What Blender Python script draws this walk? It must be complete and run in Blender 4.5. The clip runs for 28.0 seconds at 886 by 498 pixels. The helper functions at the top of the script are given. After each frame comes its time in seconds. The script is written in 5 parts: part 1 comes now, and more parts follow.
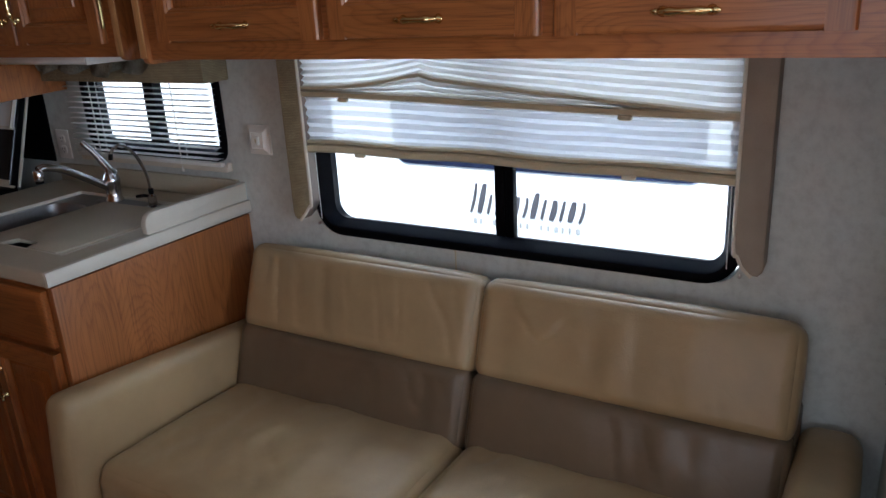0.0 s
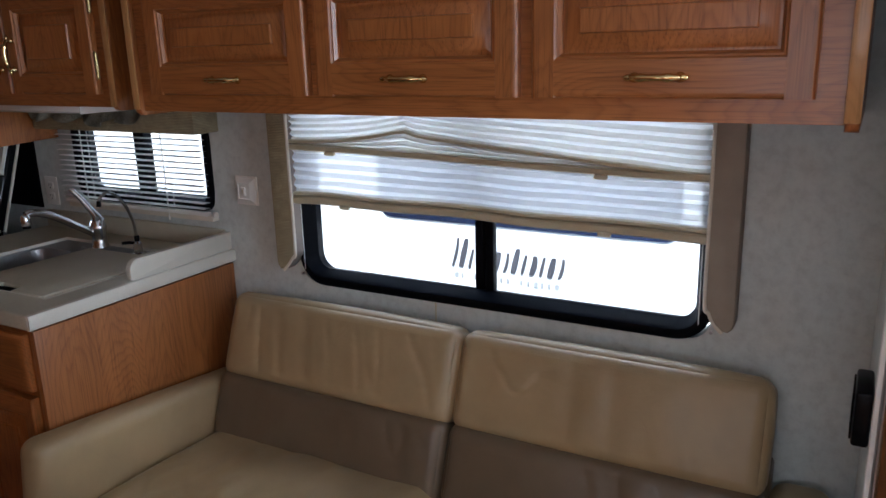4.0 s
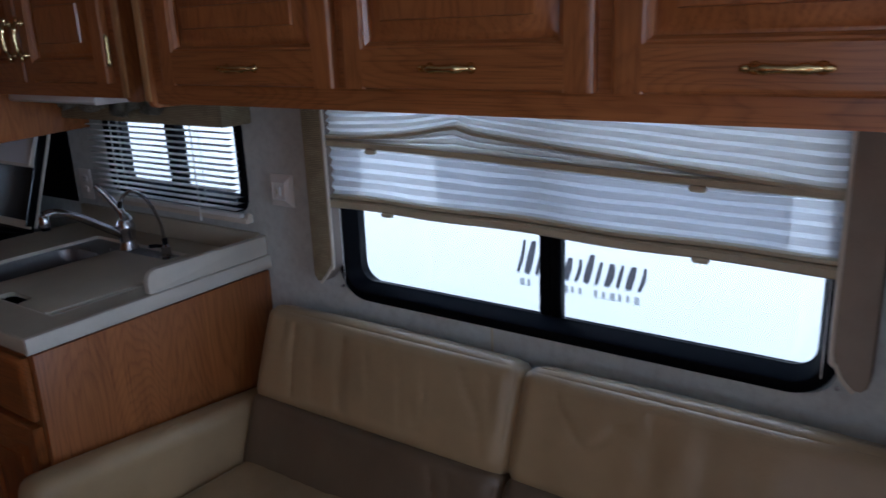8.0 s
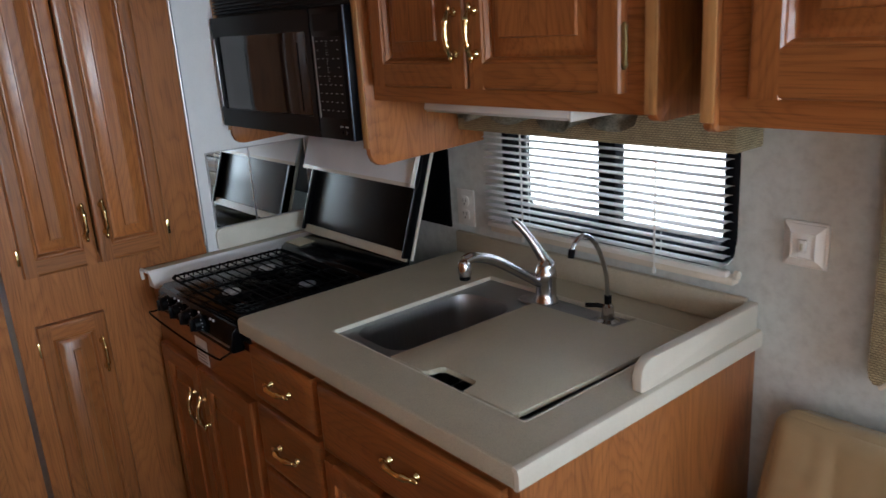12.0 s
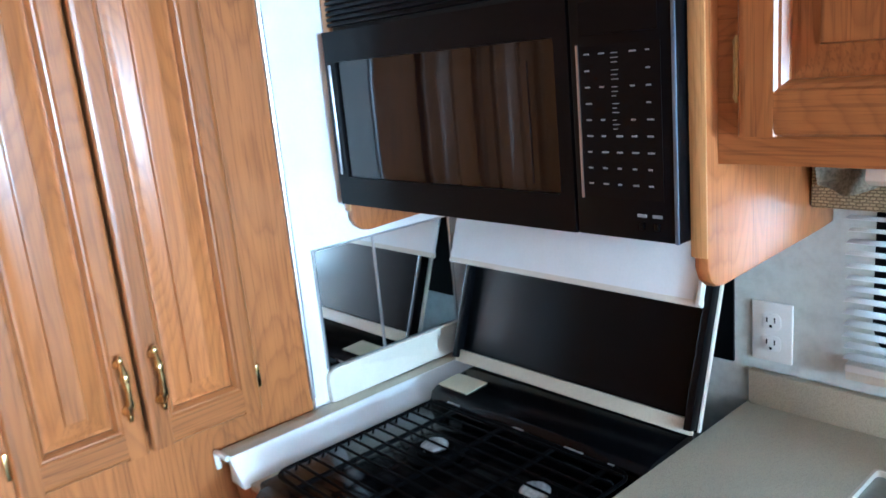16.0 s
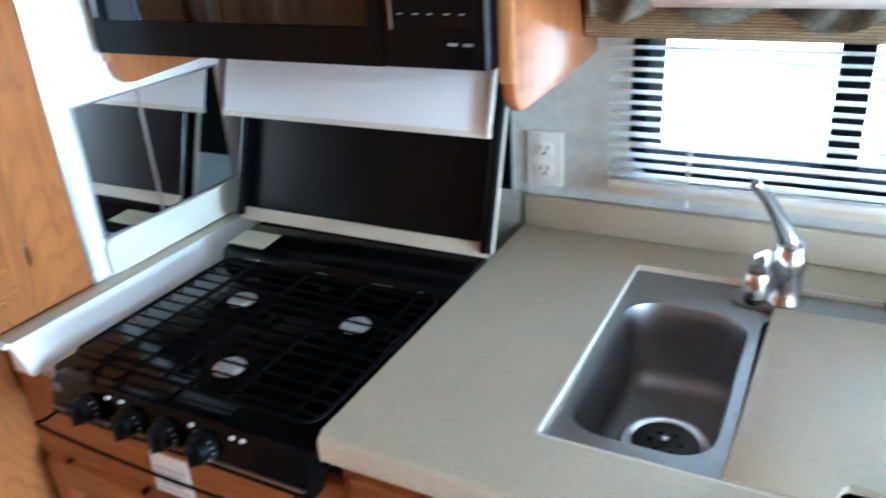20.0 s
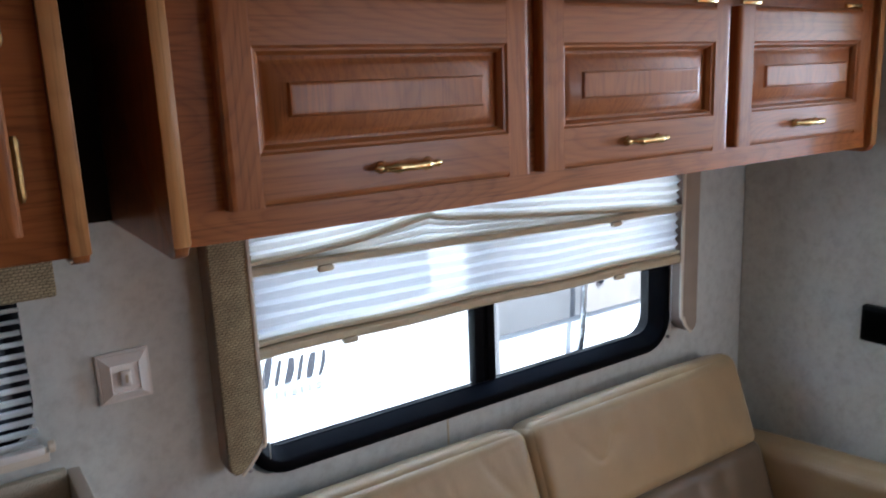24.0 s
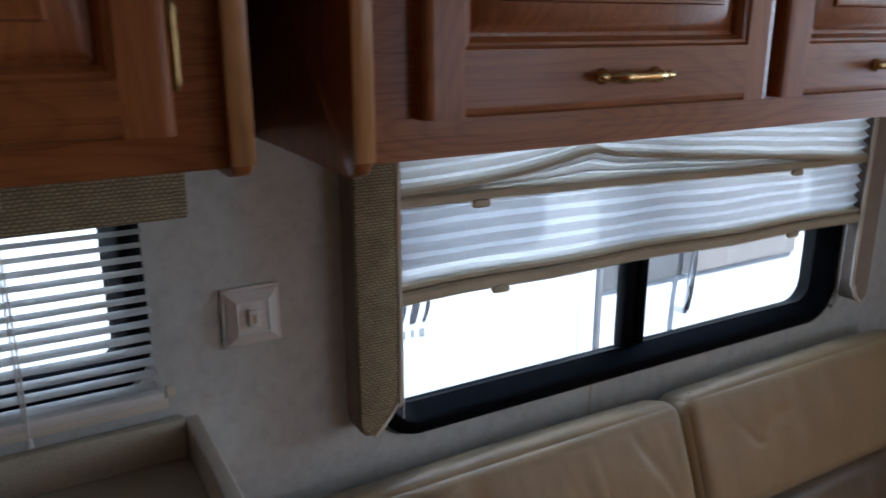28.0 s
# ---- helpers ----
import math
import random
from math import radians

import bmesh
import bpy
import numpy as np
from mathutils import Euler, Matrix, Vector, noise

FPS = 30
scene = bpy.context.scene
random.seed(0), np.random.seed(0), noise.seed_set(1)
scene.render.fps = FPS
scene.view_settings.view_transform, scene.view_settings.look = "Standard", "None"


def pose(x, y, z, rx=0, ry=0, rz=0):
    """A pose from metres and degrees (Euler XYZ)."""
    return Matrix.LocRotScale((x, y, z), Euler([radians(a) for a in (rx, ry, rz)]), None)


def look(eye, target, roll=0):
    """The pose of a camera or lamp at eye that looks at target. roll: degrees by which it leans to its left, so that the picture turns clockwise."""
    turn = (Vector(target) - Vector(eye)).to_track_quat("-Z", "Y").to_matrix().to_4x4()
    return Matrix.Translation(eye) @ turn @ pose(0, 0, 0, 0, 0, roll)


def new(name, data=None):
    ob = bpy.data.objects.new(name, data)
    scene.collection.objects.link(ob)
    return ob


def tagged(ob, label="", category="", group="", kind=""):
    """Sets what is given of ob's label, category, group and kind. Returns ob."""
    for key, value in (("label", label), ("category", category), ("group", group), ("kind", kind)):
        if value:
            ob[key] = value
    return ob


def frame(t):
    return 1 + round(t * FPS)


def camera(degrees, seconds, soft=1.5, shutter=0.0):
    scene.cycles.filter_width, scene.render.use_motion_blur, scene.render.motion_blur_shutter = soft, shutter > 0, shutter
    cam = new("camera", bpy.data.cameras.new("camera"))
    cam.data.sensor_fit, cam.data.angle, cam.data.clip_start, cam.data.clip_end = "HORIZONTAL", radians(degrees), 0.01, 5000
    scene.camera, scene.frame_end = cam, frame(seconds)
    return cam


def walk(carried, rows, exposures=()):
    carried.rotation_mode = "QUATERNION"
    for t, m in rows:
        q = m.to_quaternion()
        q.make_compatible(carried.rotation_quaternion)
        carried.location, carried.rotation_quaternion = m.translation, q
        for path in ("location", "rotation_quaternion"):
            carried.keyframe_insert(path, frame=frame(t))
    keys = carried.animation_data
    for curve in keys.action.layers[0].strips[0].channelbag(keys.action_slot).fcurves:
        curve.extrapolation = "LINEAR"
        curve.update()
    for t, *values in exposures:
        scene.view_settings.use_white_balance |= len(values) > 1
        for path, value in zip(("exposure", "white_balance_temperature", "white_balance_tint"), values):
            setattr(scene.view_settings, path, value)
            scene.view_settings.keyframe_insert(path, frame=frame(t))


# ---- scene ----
cam = camera(59.8, 28.0, shutter=0.5)
EXPOSURES = [(0.0, 2.05, 5800, 8), (4.5, 2.05, 5850, 9), (7.0, 2.0, 5850, 10), (8.0, 1.2, 5250, 11), (9.0, 0.75, 5250, 10), (9.5, 0.65, 5200, 10), (10.0, 0.95, 5250, 10), (11.0, 1.85, 5850, 8), (12.0, 2.8, 6100, 6), (14.5, 4.2, 4950, -2), (16.0, 4.75, 4750, -6), (18.0, 4.92, 4700, -9), (19.0, 4.98, 4800, -9), (20.0, 4.9, 4900, -7), (21.0, 4.45, 4850, -3), (22.0, 3.3, 4950, 4), (22.5, 3.1, 5200, 6), (24.5, 2.35, 5700, 7), (26.0, 2.15, 5750, 7), (27.0, 2.08, 5800, 8), (28.0, 1.7, 5550, 7)]
PATH = [
    (0, (1.583, -1.577, 1.464), (0.613, 0.049, 0.819), -3.2),
    (0.5, (1.587, -1.587, 1.454), (0.623, 0.051, 0.831), -3.1),
    (1, (1.59, -1.613, 1.457), (0.638, 0.036, 0.847), -2.8),
    (1.5, (1.588, -1.616, 1.457), (0.64, 0.04, 0.859), -2.8),
    (2, (1.591, -1.605, 1.453), (0.634, 0.053, 0.874), -2.6),
    (2.5, (1.587, -1.602, 1.461), (0.632, 0.06, 0.89), -2.6),
    (3, (1.592, -1.592, 1.466), (0.632, 0.071, 0.909), -2.3),
    (3.5, (1.595, -1.593, 1.467), (0.634, 0.077, 0.928), -2.1),
    (4, (1.609, -1.609, 1.466), (0.66, 0.077, 0.959), -1.6),
    (4.5, (1.635, -1.589, 1.48), (0.683, 0.096, 0.974), -1.7),
    (6.5, (1.623, -1.577, 1.458), (0.716, 0.131, 0.947), -1.0),
    (7, (1.561, -1.562, 1.466), (0.676, 0.151, 0.937), -1.1),
    (7.5, (1.546, -1.445, 1.464), (0.564, 0.21, 0.921), -1.6),
    (8, (1.49, -1.321, 1.475), (0.383, 0.246, 0.912), -2.3),
    (8.5, (1.374, -1.358, 1.474), (0.237, 0.192, 0.925), -2.0),
    (9, (1.238, -1.385, 1.488), (0.057, 0.13, 0.932), -2.7),
    (9.5, (1.15, -1.334, 1.484), (-0.144, 0.086, 0.928), -3.6),
    (10, (1.075, -1.23, 1.497), (-0.372, 0.031, 0.935), -5.2),
    (10.5, (1.003, -1.183, 1.503), (-0.532, -0.028, 0.944), -6.1),
    (11, (0.902, -1.241, 1.506), (-0.63, -0.078, 0.955), -5.7),
    (11.5, (0.77, -1.316, 1.506), (-0.706, -0.084, 0.954), -4.4),
    (12, (0.659, -1.287, 1.495), (-0.827, -0.073, 0.932), -3.8),
    (12.5, (0.557, -1.222, 1.491), (-0.957, -0.057, 0.899), -3.9),
    (14.5, (0.064, -1.285, 1.481), (-1.246, 0.06, 0.792), -3.4),
    (15, (-0.08, -1.181, 1.459), (-1.428, 0.154, 0.825), -2.6),
    (15.5, (-0.211, -1.105, 1.486), (-1.717, 0.092, 0.943), -6.1),
    (16, (-0.29, -1.103, 1.479), (-1.758, 0.172, 1.011), -5.4),
    (16.5, (-0.378, -1.151, 1.473), (-1.674, 0.284, 0.961), -5.1),
    (17, (-0.4, -1.152, 1.482), (-1.615, 0.375, 1.043), -4.8),
    (17.5, (-0.4, -1.148, 1.505), (-1.586, 0.412, 1.102), -5.5),
    (18, (-0.395, -1.147, 1.472), (-1.559, 0.333, 0.796), -6.9),
    (18.5, (-0.393, -1.185, 1.459), (-1.484, 0.242, 0.58), -6.2),
    (19, (-0.39, -1.202, 1.455), (-1.458, 0.228, 0.554), -5.7),
    (19.5, (-0.39, -1.203, 1.458), (-1.425, 0.264, 0.575), -5.1),
    (20, (-0.373, -1.185, 1.453), (-1.238, 0.41, 0.611), -3.6),
    (20.5, (-0.323, -1.158, 1.458), (-0.957, 0.564, 0.662), -3.0),
    (21, (-0.169, -1.092, 1.466), (-0.705, 0.665, 0.677), -5.7),
    (21.5, (-0.039, -1.053, 1.457), (-0.459, 0.738, 0.673), -9.1),
    (22, (-0.04, -1.069, 1.461), (-0.056, 0.751, 0.633), -10.7),
    (22.5, (-0.113, -1.085, 1.476), (0.403, 0.649, 0.622), -9.4),
    (24.5, (-0.137, -1.247, 1.518), (1.035, 0.332, 1.153), -3.0),
    (25, (-0.126, -1.242, 1.462), (1.14, 0.192, 0.88), -2.8),
    (25.5, (-0.06, -1.257, 1.471), (1.245, 0.064, 0.728), -1.4),
    (26, (0.029, -1.28, 1.389), (1.11, 0.254, 0.697), -4.3),
    (26.5, (0.131, -1.249, 1.474), (1.013, 0.353, 0.663), -5.9),
    (27, (0.070, -1.178, 1.446), (0.866, 0.505, 0.713), -5.4),
    (27.5, (-0.07, -1.039, 1.501), (0.828, 0.618, 0.83), -2.6),
    (28, (-0.177, -0.972, 1.459), (0.769, 0.7, 0.905), -0.1),
]
walk(cam, [(t, look(eye, target, roll)) for t, eye, target, roll in PATH], EXPOSURES)

# ---- world and large lights ----
world = bpy.data.worlds.new("sky")
scene.world = world
world.use_nodes = True
wn = world.node_tree
sky = wn.nodes.new("ShaderNodeTexSky")
sky.sky_type = "NISHITA"
sky.sun_disc = False
sky.sun_elevation = radians(64)
sky.sun_rotation = radians(170)
wn.nodes["Background"].inputs["Strength"].default_value = 0.15
wn.links.new(sky.outputs[0], wn.nodes["Background"].inputs["Color"])

sun = new("sun", bpy.data.lights.new("sun", "SUN"))
sun.data.energy, sun.data.angle, sun.data.color = 5.0, radians(0.6), (1.0, 0.96, 0.9)
sun.matrix_world = look((0.35, -2.4, 6.0), (0.0, 0.2, 0.6))


def window_light(name, eye, target, sx, sy, watts, color):
    lamp = new(name, bpy.data.lights.new(name, "AREA"))
    lamp.data.shape, lamp.data.size, lamp.data.size_y = "RECTANGLE", sx, sy
    lamp.data.energy, lamp.data.color = watts, color
    lamp.matrix_world = look(eye, target)
    return lamp


window_light("windshield_daylight", (4.53, -1.25, 1.38), (0.0, -1.25, 1.2), 1.3, 0.9, 17.0, (0.76, 0.86, 1.0))
# Second lamp: an assumed, unseen south window, placed to balance the light.
window_light("assumed_window_fill", (1.60, -2.72, 1.36), (1.5, 0.0, 1.5), 1.1, 0.55, 0.95, (0.76, 0.86, 1.0))
window_light("driver_window_daylight", (3.0, -0.41, 1.15), (3.0, -2.0, 0.9), 0.9, 0.6, 24, (0.76, 0.86, 1.0))


# ---- materials ----
def nodes_of(name):
    m = bpy.data.materials.new(name)
    m.use_nodes = True
    t = m.node_tree
    return m, t, t.nodes["Principled BSDF"]


def coords(t, scale, shift=True):
    tc = t.nodes.new("ShaderNodeTexCoord")
    mp = t.nodes.new("ShaderNodeMapping")
    mp.inputs["Scale"].default_value = scale
    t.links.new(tc.outputs["Object"], mp.inputs["Vector"])
    if shift:
        info = t.nodes.new("ShaderNodeObjectInfo")
        mul = t.nodes.new("ShaderNodeVectorMath")
        mul.operation = "SCALE"
        mul.inputs[0].default_value = (7.0, 3.1, 5.3)
        t.links.new(info.outputs["Random"], mul.inputs["Scale"])
        t.links.new(mul.outputs[0], mp.inputs["Location"])
    return mp.outputs[0]


def noise_of(t, vec, scale, detail=3.0, rough=0.55, distort=0.0):
    n = t.nodes.new("ShaderNodeTexNoise")
    n.inputs["Scale"].default_value, n.inputs["Detail"].default_value = scale, detail
    n.inputs["Roughness"].default_value, n.inputs["Distortion"].default_value = rough, distort
    t.links.new(vec, n.inputs["Vector"])
    return n.outputs["Fac"]


def ramp_of(t, fac, stops):
    r = t.nodes.new("ShaderNodeValToRGB")
    e = r.color_ramp.elements
    while len(e) < len(stops):
        e.new(0.5)
    for el, (p, c) in zip(e, stops):
        el.position, el.color = p, (*c, 1) if len(c) == 3 else c
    t.links.new(fac, r.inputs["Fac"])
    return r.outputs["Color"]


def mix_of(t, kind, a, b, fac):
    m = t.nodes.new("ShaderNodeMix")
    m.data_type, m.blend_type = "RGBA", kind
    for sock, v in ((m.inputs[6], a), (m.inputs[7], b), (m.inputs[0], fac)):
        if isinstance(v, (int, float)):
            sock.default_value = v
        elif isinstance(v, tuple):
            sock.default_value = (*v, 1)
        else:
            t.links.new(v, sock)
    return m.outputs[2]


def bump_of(t, bsdf, height, strength, distance=0.002):
    b = t.nodes.new("ShaderNodeBump")
    b.inputs["Strength"].default_value, b.inputs["Distance"].default_value = strength, distance
    t.links.new(height, b.inputs["Height"])
    t.links.new(b.outputs[0], bsdf.inputs["Normal"])


def gray(v):
    return (v, v, v)


def math_of(t, kind, a, b=0.0, c=0.0):
    m = t.nodes.new("ShaderNodeMath")
    m.operation = kind
    for sock, v in zip(m.inputs, (a, b, c)):
        if isinstance(v, (int, float)):
            sock.default_value = v
        else:
            t.links.new(v, sock)
    return m.outputs[0]


def oak(name, axis, light, dark, gloss=0.34, coat=0.14):
    """Varnished flat-sawn oak with the grain along axis 0, 1 or 2: glued boards with arched figure, fine streaks, short dark pores."""
    m, t, b = nodes_of(name)

    def along(across, length):
        s = [across] * 3
        s[axis] = length
        return coords(t, s)

    sep = t.nodes.new("ShaderNodeSeparateXYZ")
    t.links.new(coords(t, (1, 1, 1)), sep.inputs[0])
    cross = [sep.outputs[k] for k in range(3) if k != axis]
    u = math_of(t, "MULTIPLY", math_of(t, "ADD", cross[0], cross[1]), 1 / 0.13)
    cell = math_of(t, "FLOOR", u)
    f = math_of(t, "MULTIPLY", math_of(t, "SUBTRACT", math_of(t, "SUBTRACT", u, cell), 0.5), 0.13)
    rand = t.nodes.new("ShaderNodeTexWhiteNoise")
    rand.noise_dimensions = "1D"
    t.links.new(cell, rand.inputs["W"])
    length = math_of(t, "MULTIPLY_ADD", rand.outputs["Value"], 5.0, sep.outputs[axis])
    drift = t.nodes.new("ShaderNodeTexNoise")
    drift.noise_dimensions = "1D"
    drift.inputs["Scale"].default_value, drift.inputs["Detail"].default_value = 1.1, 1.0
    t.links.new(length, drift.inputs["W"])
    depth = math_of(t, "MULTIPLY_ADD", drift.outputs["Fac"], 0.34, -0.10)
    rough_line = noise_of(t, along(11.0, 1.6), 1.0, 3.0, 0.55, 0.2)
    r = math_of(t, "SQRT", math_of(t, "ADD", math_of(t, "MULTIPLY", f, f), math_of(t, "MULTIPLY", depth, depth)))
    r = math_of(t, "MULTIPLY_ADD", rough_line, 0.055, r)
    ring = math_of(t, "FRACT", math_of(t, "MULTIPLY", r, 120.0))
    mid = tuple(0.5 * p + 0.5 * q for p, q in zip(light, dark))
    half = tuple(0.72 * p + 0.28 * q for p, q in zip(light, dark))
    col = ramp_of(t, ring, [(0.0, mid), (0.14, light), (0.50, tuple(min(1, 1.06 * p) for p in light)), (0.80, half), (1.0, tuple(0.3 * p + 0.7 * q for p, q in zip(light, dark)))])
    streak = ramp_of(t, noise_of(t, along(42.0, 1.3), 1.0, 5.0, 0.7, 0.2), [(0.34, half), (0.52, light), (0.74, tuple(min(1, 1.12 * p) for p in light))])
    col = mix_of(t, "MIX", col, streak, 0.64)
    pores = noise_of(t, along(330.0, 7.0), 1.0, 3.0, 0.6)
    col = mix_of(t, "MULTIPLY", col, ramp_of(t, pores, [(0.36, gray(0.42)), (0.48, gray(1.0))]), 0.5)
    tone = ramp_of(t, noise_of(t, along(2.2, 0.6), 1.0, 2.0), [(0.3, gray(0.86)), (0.7, gray(1.1))])
    col = mix_of(t, "MULTIPLY", col, tone, 1.0)
    board = ramp_of(t, rand.outputs["Value"], [(0.0, gray(0.88)), (1.0, gray(1.06))])
    col = mix_of(t, "MULTIPLY", col, board, 1.0)
    t.links.new(col, b.inputs["Base Color"])
    b.inputs["Roughness"].default_value = gloss
    b.inputs["Specular IOR Level"].default_value = 0.40
    b.inputs["Coat Weight"].default_value, b.inputs["Coat Roughness"].default_value = coat, 0.14
    bump_of(t, b, pores, 0.14, 0.0008)
    return m


def plain(name, color, rough=0.5, metal=0.0, var=0.08, scale=14.0, fine=260.0, bump=0.1, depth=0.001, coat=0.0, stretch=(1, 1, 1)):
    """A painted, moulded or metal surface with broad and fine unevenness."""
    m, t, b = nodes_of(name)
    vec = coords(t, stretch)
    broad = noise_of(t, vec, scale, 4.0)
    small = noise_of(t, vec, fine, 2.0)
    lo, hi = tuple(c * (1 - var) for c in color), tuple(min(1.0, c * (1 + var)) for c in color)
    col = ramp_of(t, broad, [(0.3, lo), (0.7, hi)])
    speck = ramp_of(t, small, [(0.3, gray(1 - var)), (0.6, gray(1.0))])
    t.links.new(mix_of(t, "MULTIPLY", col, speck, 1.0), b.inputs["Base Color"])
    rr = t.nodes.new("ShaderNodeMapRange")
    rr.inputs["To Min"].default_value, rr.inputs["To Max"].default_value = max(0.02, rough * 0.8), min(1.0, rough * 1.2)
    t.links.new(broad, rr.inputs["Value"])
    t.links.new(rr.outputs[0], b.inputs["Roughness"])
    b.inputs["Metallic"].default_value = metal
    b.inputs["Coat Weight"].default_value = coat
    b.inputs["Coat Roughness"].default_value = 0.08
    if bump:
        bump_of(t, b, small, bump, depth)
    return m


def leather(name, color, rough):
    """Soft hide: cloudy tone, pebbled grain, fine branching creases and slack folds."""
    m, t, b = nodes_of(name)
    vec = coords(t, (1, 1, 1))
    broad = noise_of(t, vec, 5.0, 4.0, 0.6)
    col = ramp_of(t, broad, [(0.3, tuple(c * 0.86 for c in color)), (0.7, tuple(c * 1.1 for c in color))])
    crease = noise_of(t, coords(t, (17.0, 11.0, 9.0)), 1.0, 3.0, 0.55, 1.4)
    ridge = math_of(t, "ABSOLUTE", math_of(t, "SUBTRACT", crease, 0.5))
    line = ramp_of(t, ridge, [(0.0, gray(0.0)), (0.06, gray(0.6)), (0.14, gray(1.0))])
    t.links.new(col, b.inputs["Base Color"])
    cells = t.nodes.new("ShaderNodeTexVoronoi")
    cells.inputs["Scale"].default_value = 420.0
    t.links.new(vec, cells.inputs["Vector"])
    folds = noise_of(t, coords(t, (12.0, 7.0, 4.5)), 1.0, 1.0, 0.4, 0.2)
    height = math_of(t, "MULTIPLY_ADD", cells.outputs["Distance"], 0.03, folds)
    height = math_of(t, "MULTIPLY_ADD", line, 0.034, height)
    wear = t.nodes.new("ShaderNodeMapRange")
    wear.inputs["To Min"].default_value, wear.inputs["To Max"].default_value = rough * 0.85, rough * 1.2
    t.links.new(broad, wear.inputs["Value"])
    t.links.new(wear.outputs[0], b.inputs["Roughness"])
    bump_of(t, b, height, 0.48, 0.010)
    return m


def woven(name, light, dark):
    """Coarse basket weave: short raised threads in staggered rows."""
    m, t, b = nodes_of(name)
    tc = t.nodes.new("ShaderNodeTexCoord")
    sep, com = t.nodes.new("ShaderNodeSeparateXYZ"), t.nodes.new("ShaderNodeCombineXYZ")
    t.links.new(tc.outputs["Object"], sep.inputs[0])
    t.links.new(math_of(t, "ADD", sep.outputs[0], sep.outputs[1]), com.inputs[0])
    t.links.new(sep.outputs[2], com.inputs[1])
    warp = t.nodes.new("ShaderNodeVectorMath")
    warp.operation = "MULTIPLY_ADD"
    wob = t.nodes.new("ShaderNodeTexNoise")
    wob.inputs["Scale"].default_value = 90.0
    t.links.new(com.outputs[0], wob.inputs["Vector"])
    t.links.new(wob.outputs["Color"], warp.inputs[0])
    warp.inputs[1].default_value = (0.0042, 0.0032, 0.0)
    t.links.new(com.outputs[0], warp.inputs[2])
    br = t.nodes.new("ShaderNodeTexBrick")
    br.inputs["Scale"].default_value = 1.0
    br.inputs["Brick Width"].default_value, br.inputs["Row Height"].default_value = 0.0078, 0.0042
    br.inputs["Mortar Size"].default_value, br.inputs["Mortar Smooth"].default_value = 0.0010, 0.6
    br.inputs["Color1"].default_value = (*light, 1)
    br.inputs["Color2"].default_value = (*(0.55 * p + 0.45 * q for p, q in zip(light, dark)), 1)
    br.inputs["Mortar"].default_value = (*(0.8 * q for q in dark), 1)
    t.links.new(warp.outputs[0], br.inputs["Vector"])
    tone = ramp_of(t, noise_of(t, com.outputs[0], 30.0, 3.0), [(0.3, gray(0.8)), (0.7, gray(1.1))])
    t.links.new(mix_of(t, "MULTIPLY", br.outputs["Color"], tone, 1.0), b.inputs["Base Color"])
    b.inputs["Roughness"].default_value = 0.95
    bump_of(t, b, math_of(t, "SUBTRACT", 1.0, br.outputs["Fac"]), 0.8, 0.0016)
    return m


def wallpaper(name, color):
    m, t, b = nodes_of(name)
    vec = coords(t, (1, 1, 1), False)
    spots = noise_of(t, vec, 38.0, 5.0, 0.7)
    broad = noise_of(t, vec, 2.5, 3.0)
    col = ramp_of(t, spots, [(0.34, tuple(c * 0.86 for c in color)), (0.52, color), (0.7, tuple(min(1, c * 1.08) for c in color))])
    tone = ramp_of(t, broad, [(0.3, gray(0.93)), (0.7, gray(1.0))])
    t.links.new(mix_of(t, "MULTIPLY", col, tone, 1.0), b.inputs["Base Color"])
    b.inputs["Roughness"].default_value = 0.6
    bump_of(t, b, noise_of(t, vec, 300.0, 3.0), 0.25, 0.001)
    return m


def laminate(name, color):
    m, t, b = nodes_of(name)
    vec = coords(t, (1, 1, 1), False)
    fine = noise_of(t, vec, 700.0, 2.0, 0.7)
    broad = noise_of(t, vec, 9.0, 3.0)
    col = ramp_of(t, fine, [(0.35, tuple(c * 0.8 for c in color)), (0.5, color), (0.66, tuple(min(1, c * 1.12) for c in color))])
    tone = ramp_of(t, broad, [(0.3, gray(0.94)), (0.7, gray(1.02))])
    t.links.new(mix_of(t, "MULTIPLY", col, tone, 1.0), b.inputs["Base Color"])
    b.inputs["Roughness"].default_value = 0.42
    bump_of(t, b, fine, 0.08, 0.0005)
    return m


def sheer(name, color, clear, glow):
    """Thin shade cloth that lets daylight through."""
    m = bpy.data.materials.new(name)
    m.use_nodes = True
    t = m.node_tree
    t.nodes.remove(t.nodes["Principled BSDF"])
    out = t.nodes["Material Output"]
    d, tr, tp = t.nodes.new("ShaderNodeBsdfDiffuse"), t.nodes.new("ShaderNodeBsdfTranslucent"), t.nodes.new("ShaderNodeBsdfTransparent")
    col = ramp_of(t, noise_of(t, coords(t, (3, 3, 60), False), 6.0, 3.0), [(0.3, tuple(c * 0.88 for c in color)), (0.7, color)])
    t.links.new(col, d.inputs["Color"])
    t.links.new(col, tr.inputs["Color"])
    a, c = t.nodes.new("ShaderNodeMixShader"), t.nodes.new("ShaderNodeMixShader")
    a.inputs[0].default_value, c.inputs[0].default_value = glow, clear
    t.links.new(d.outputs[0], a.inputs[1])
    t.links.new(tr.outputs[0], a.inputs[2])
    t.links.new(a.outputs[0], c.inputs[1])
    t.links.new(tp.outputs[0], c.inputs[2])
    t.links.new(c.outputs[0], out.inputs["Surface"])
    return m


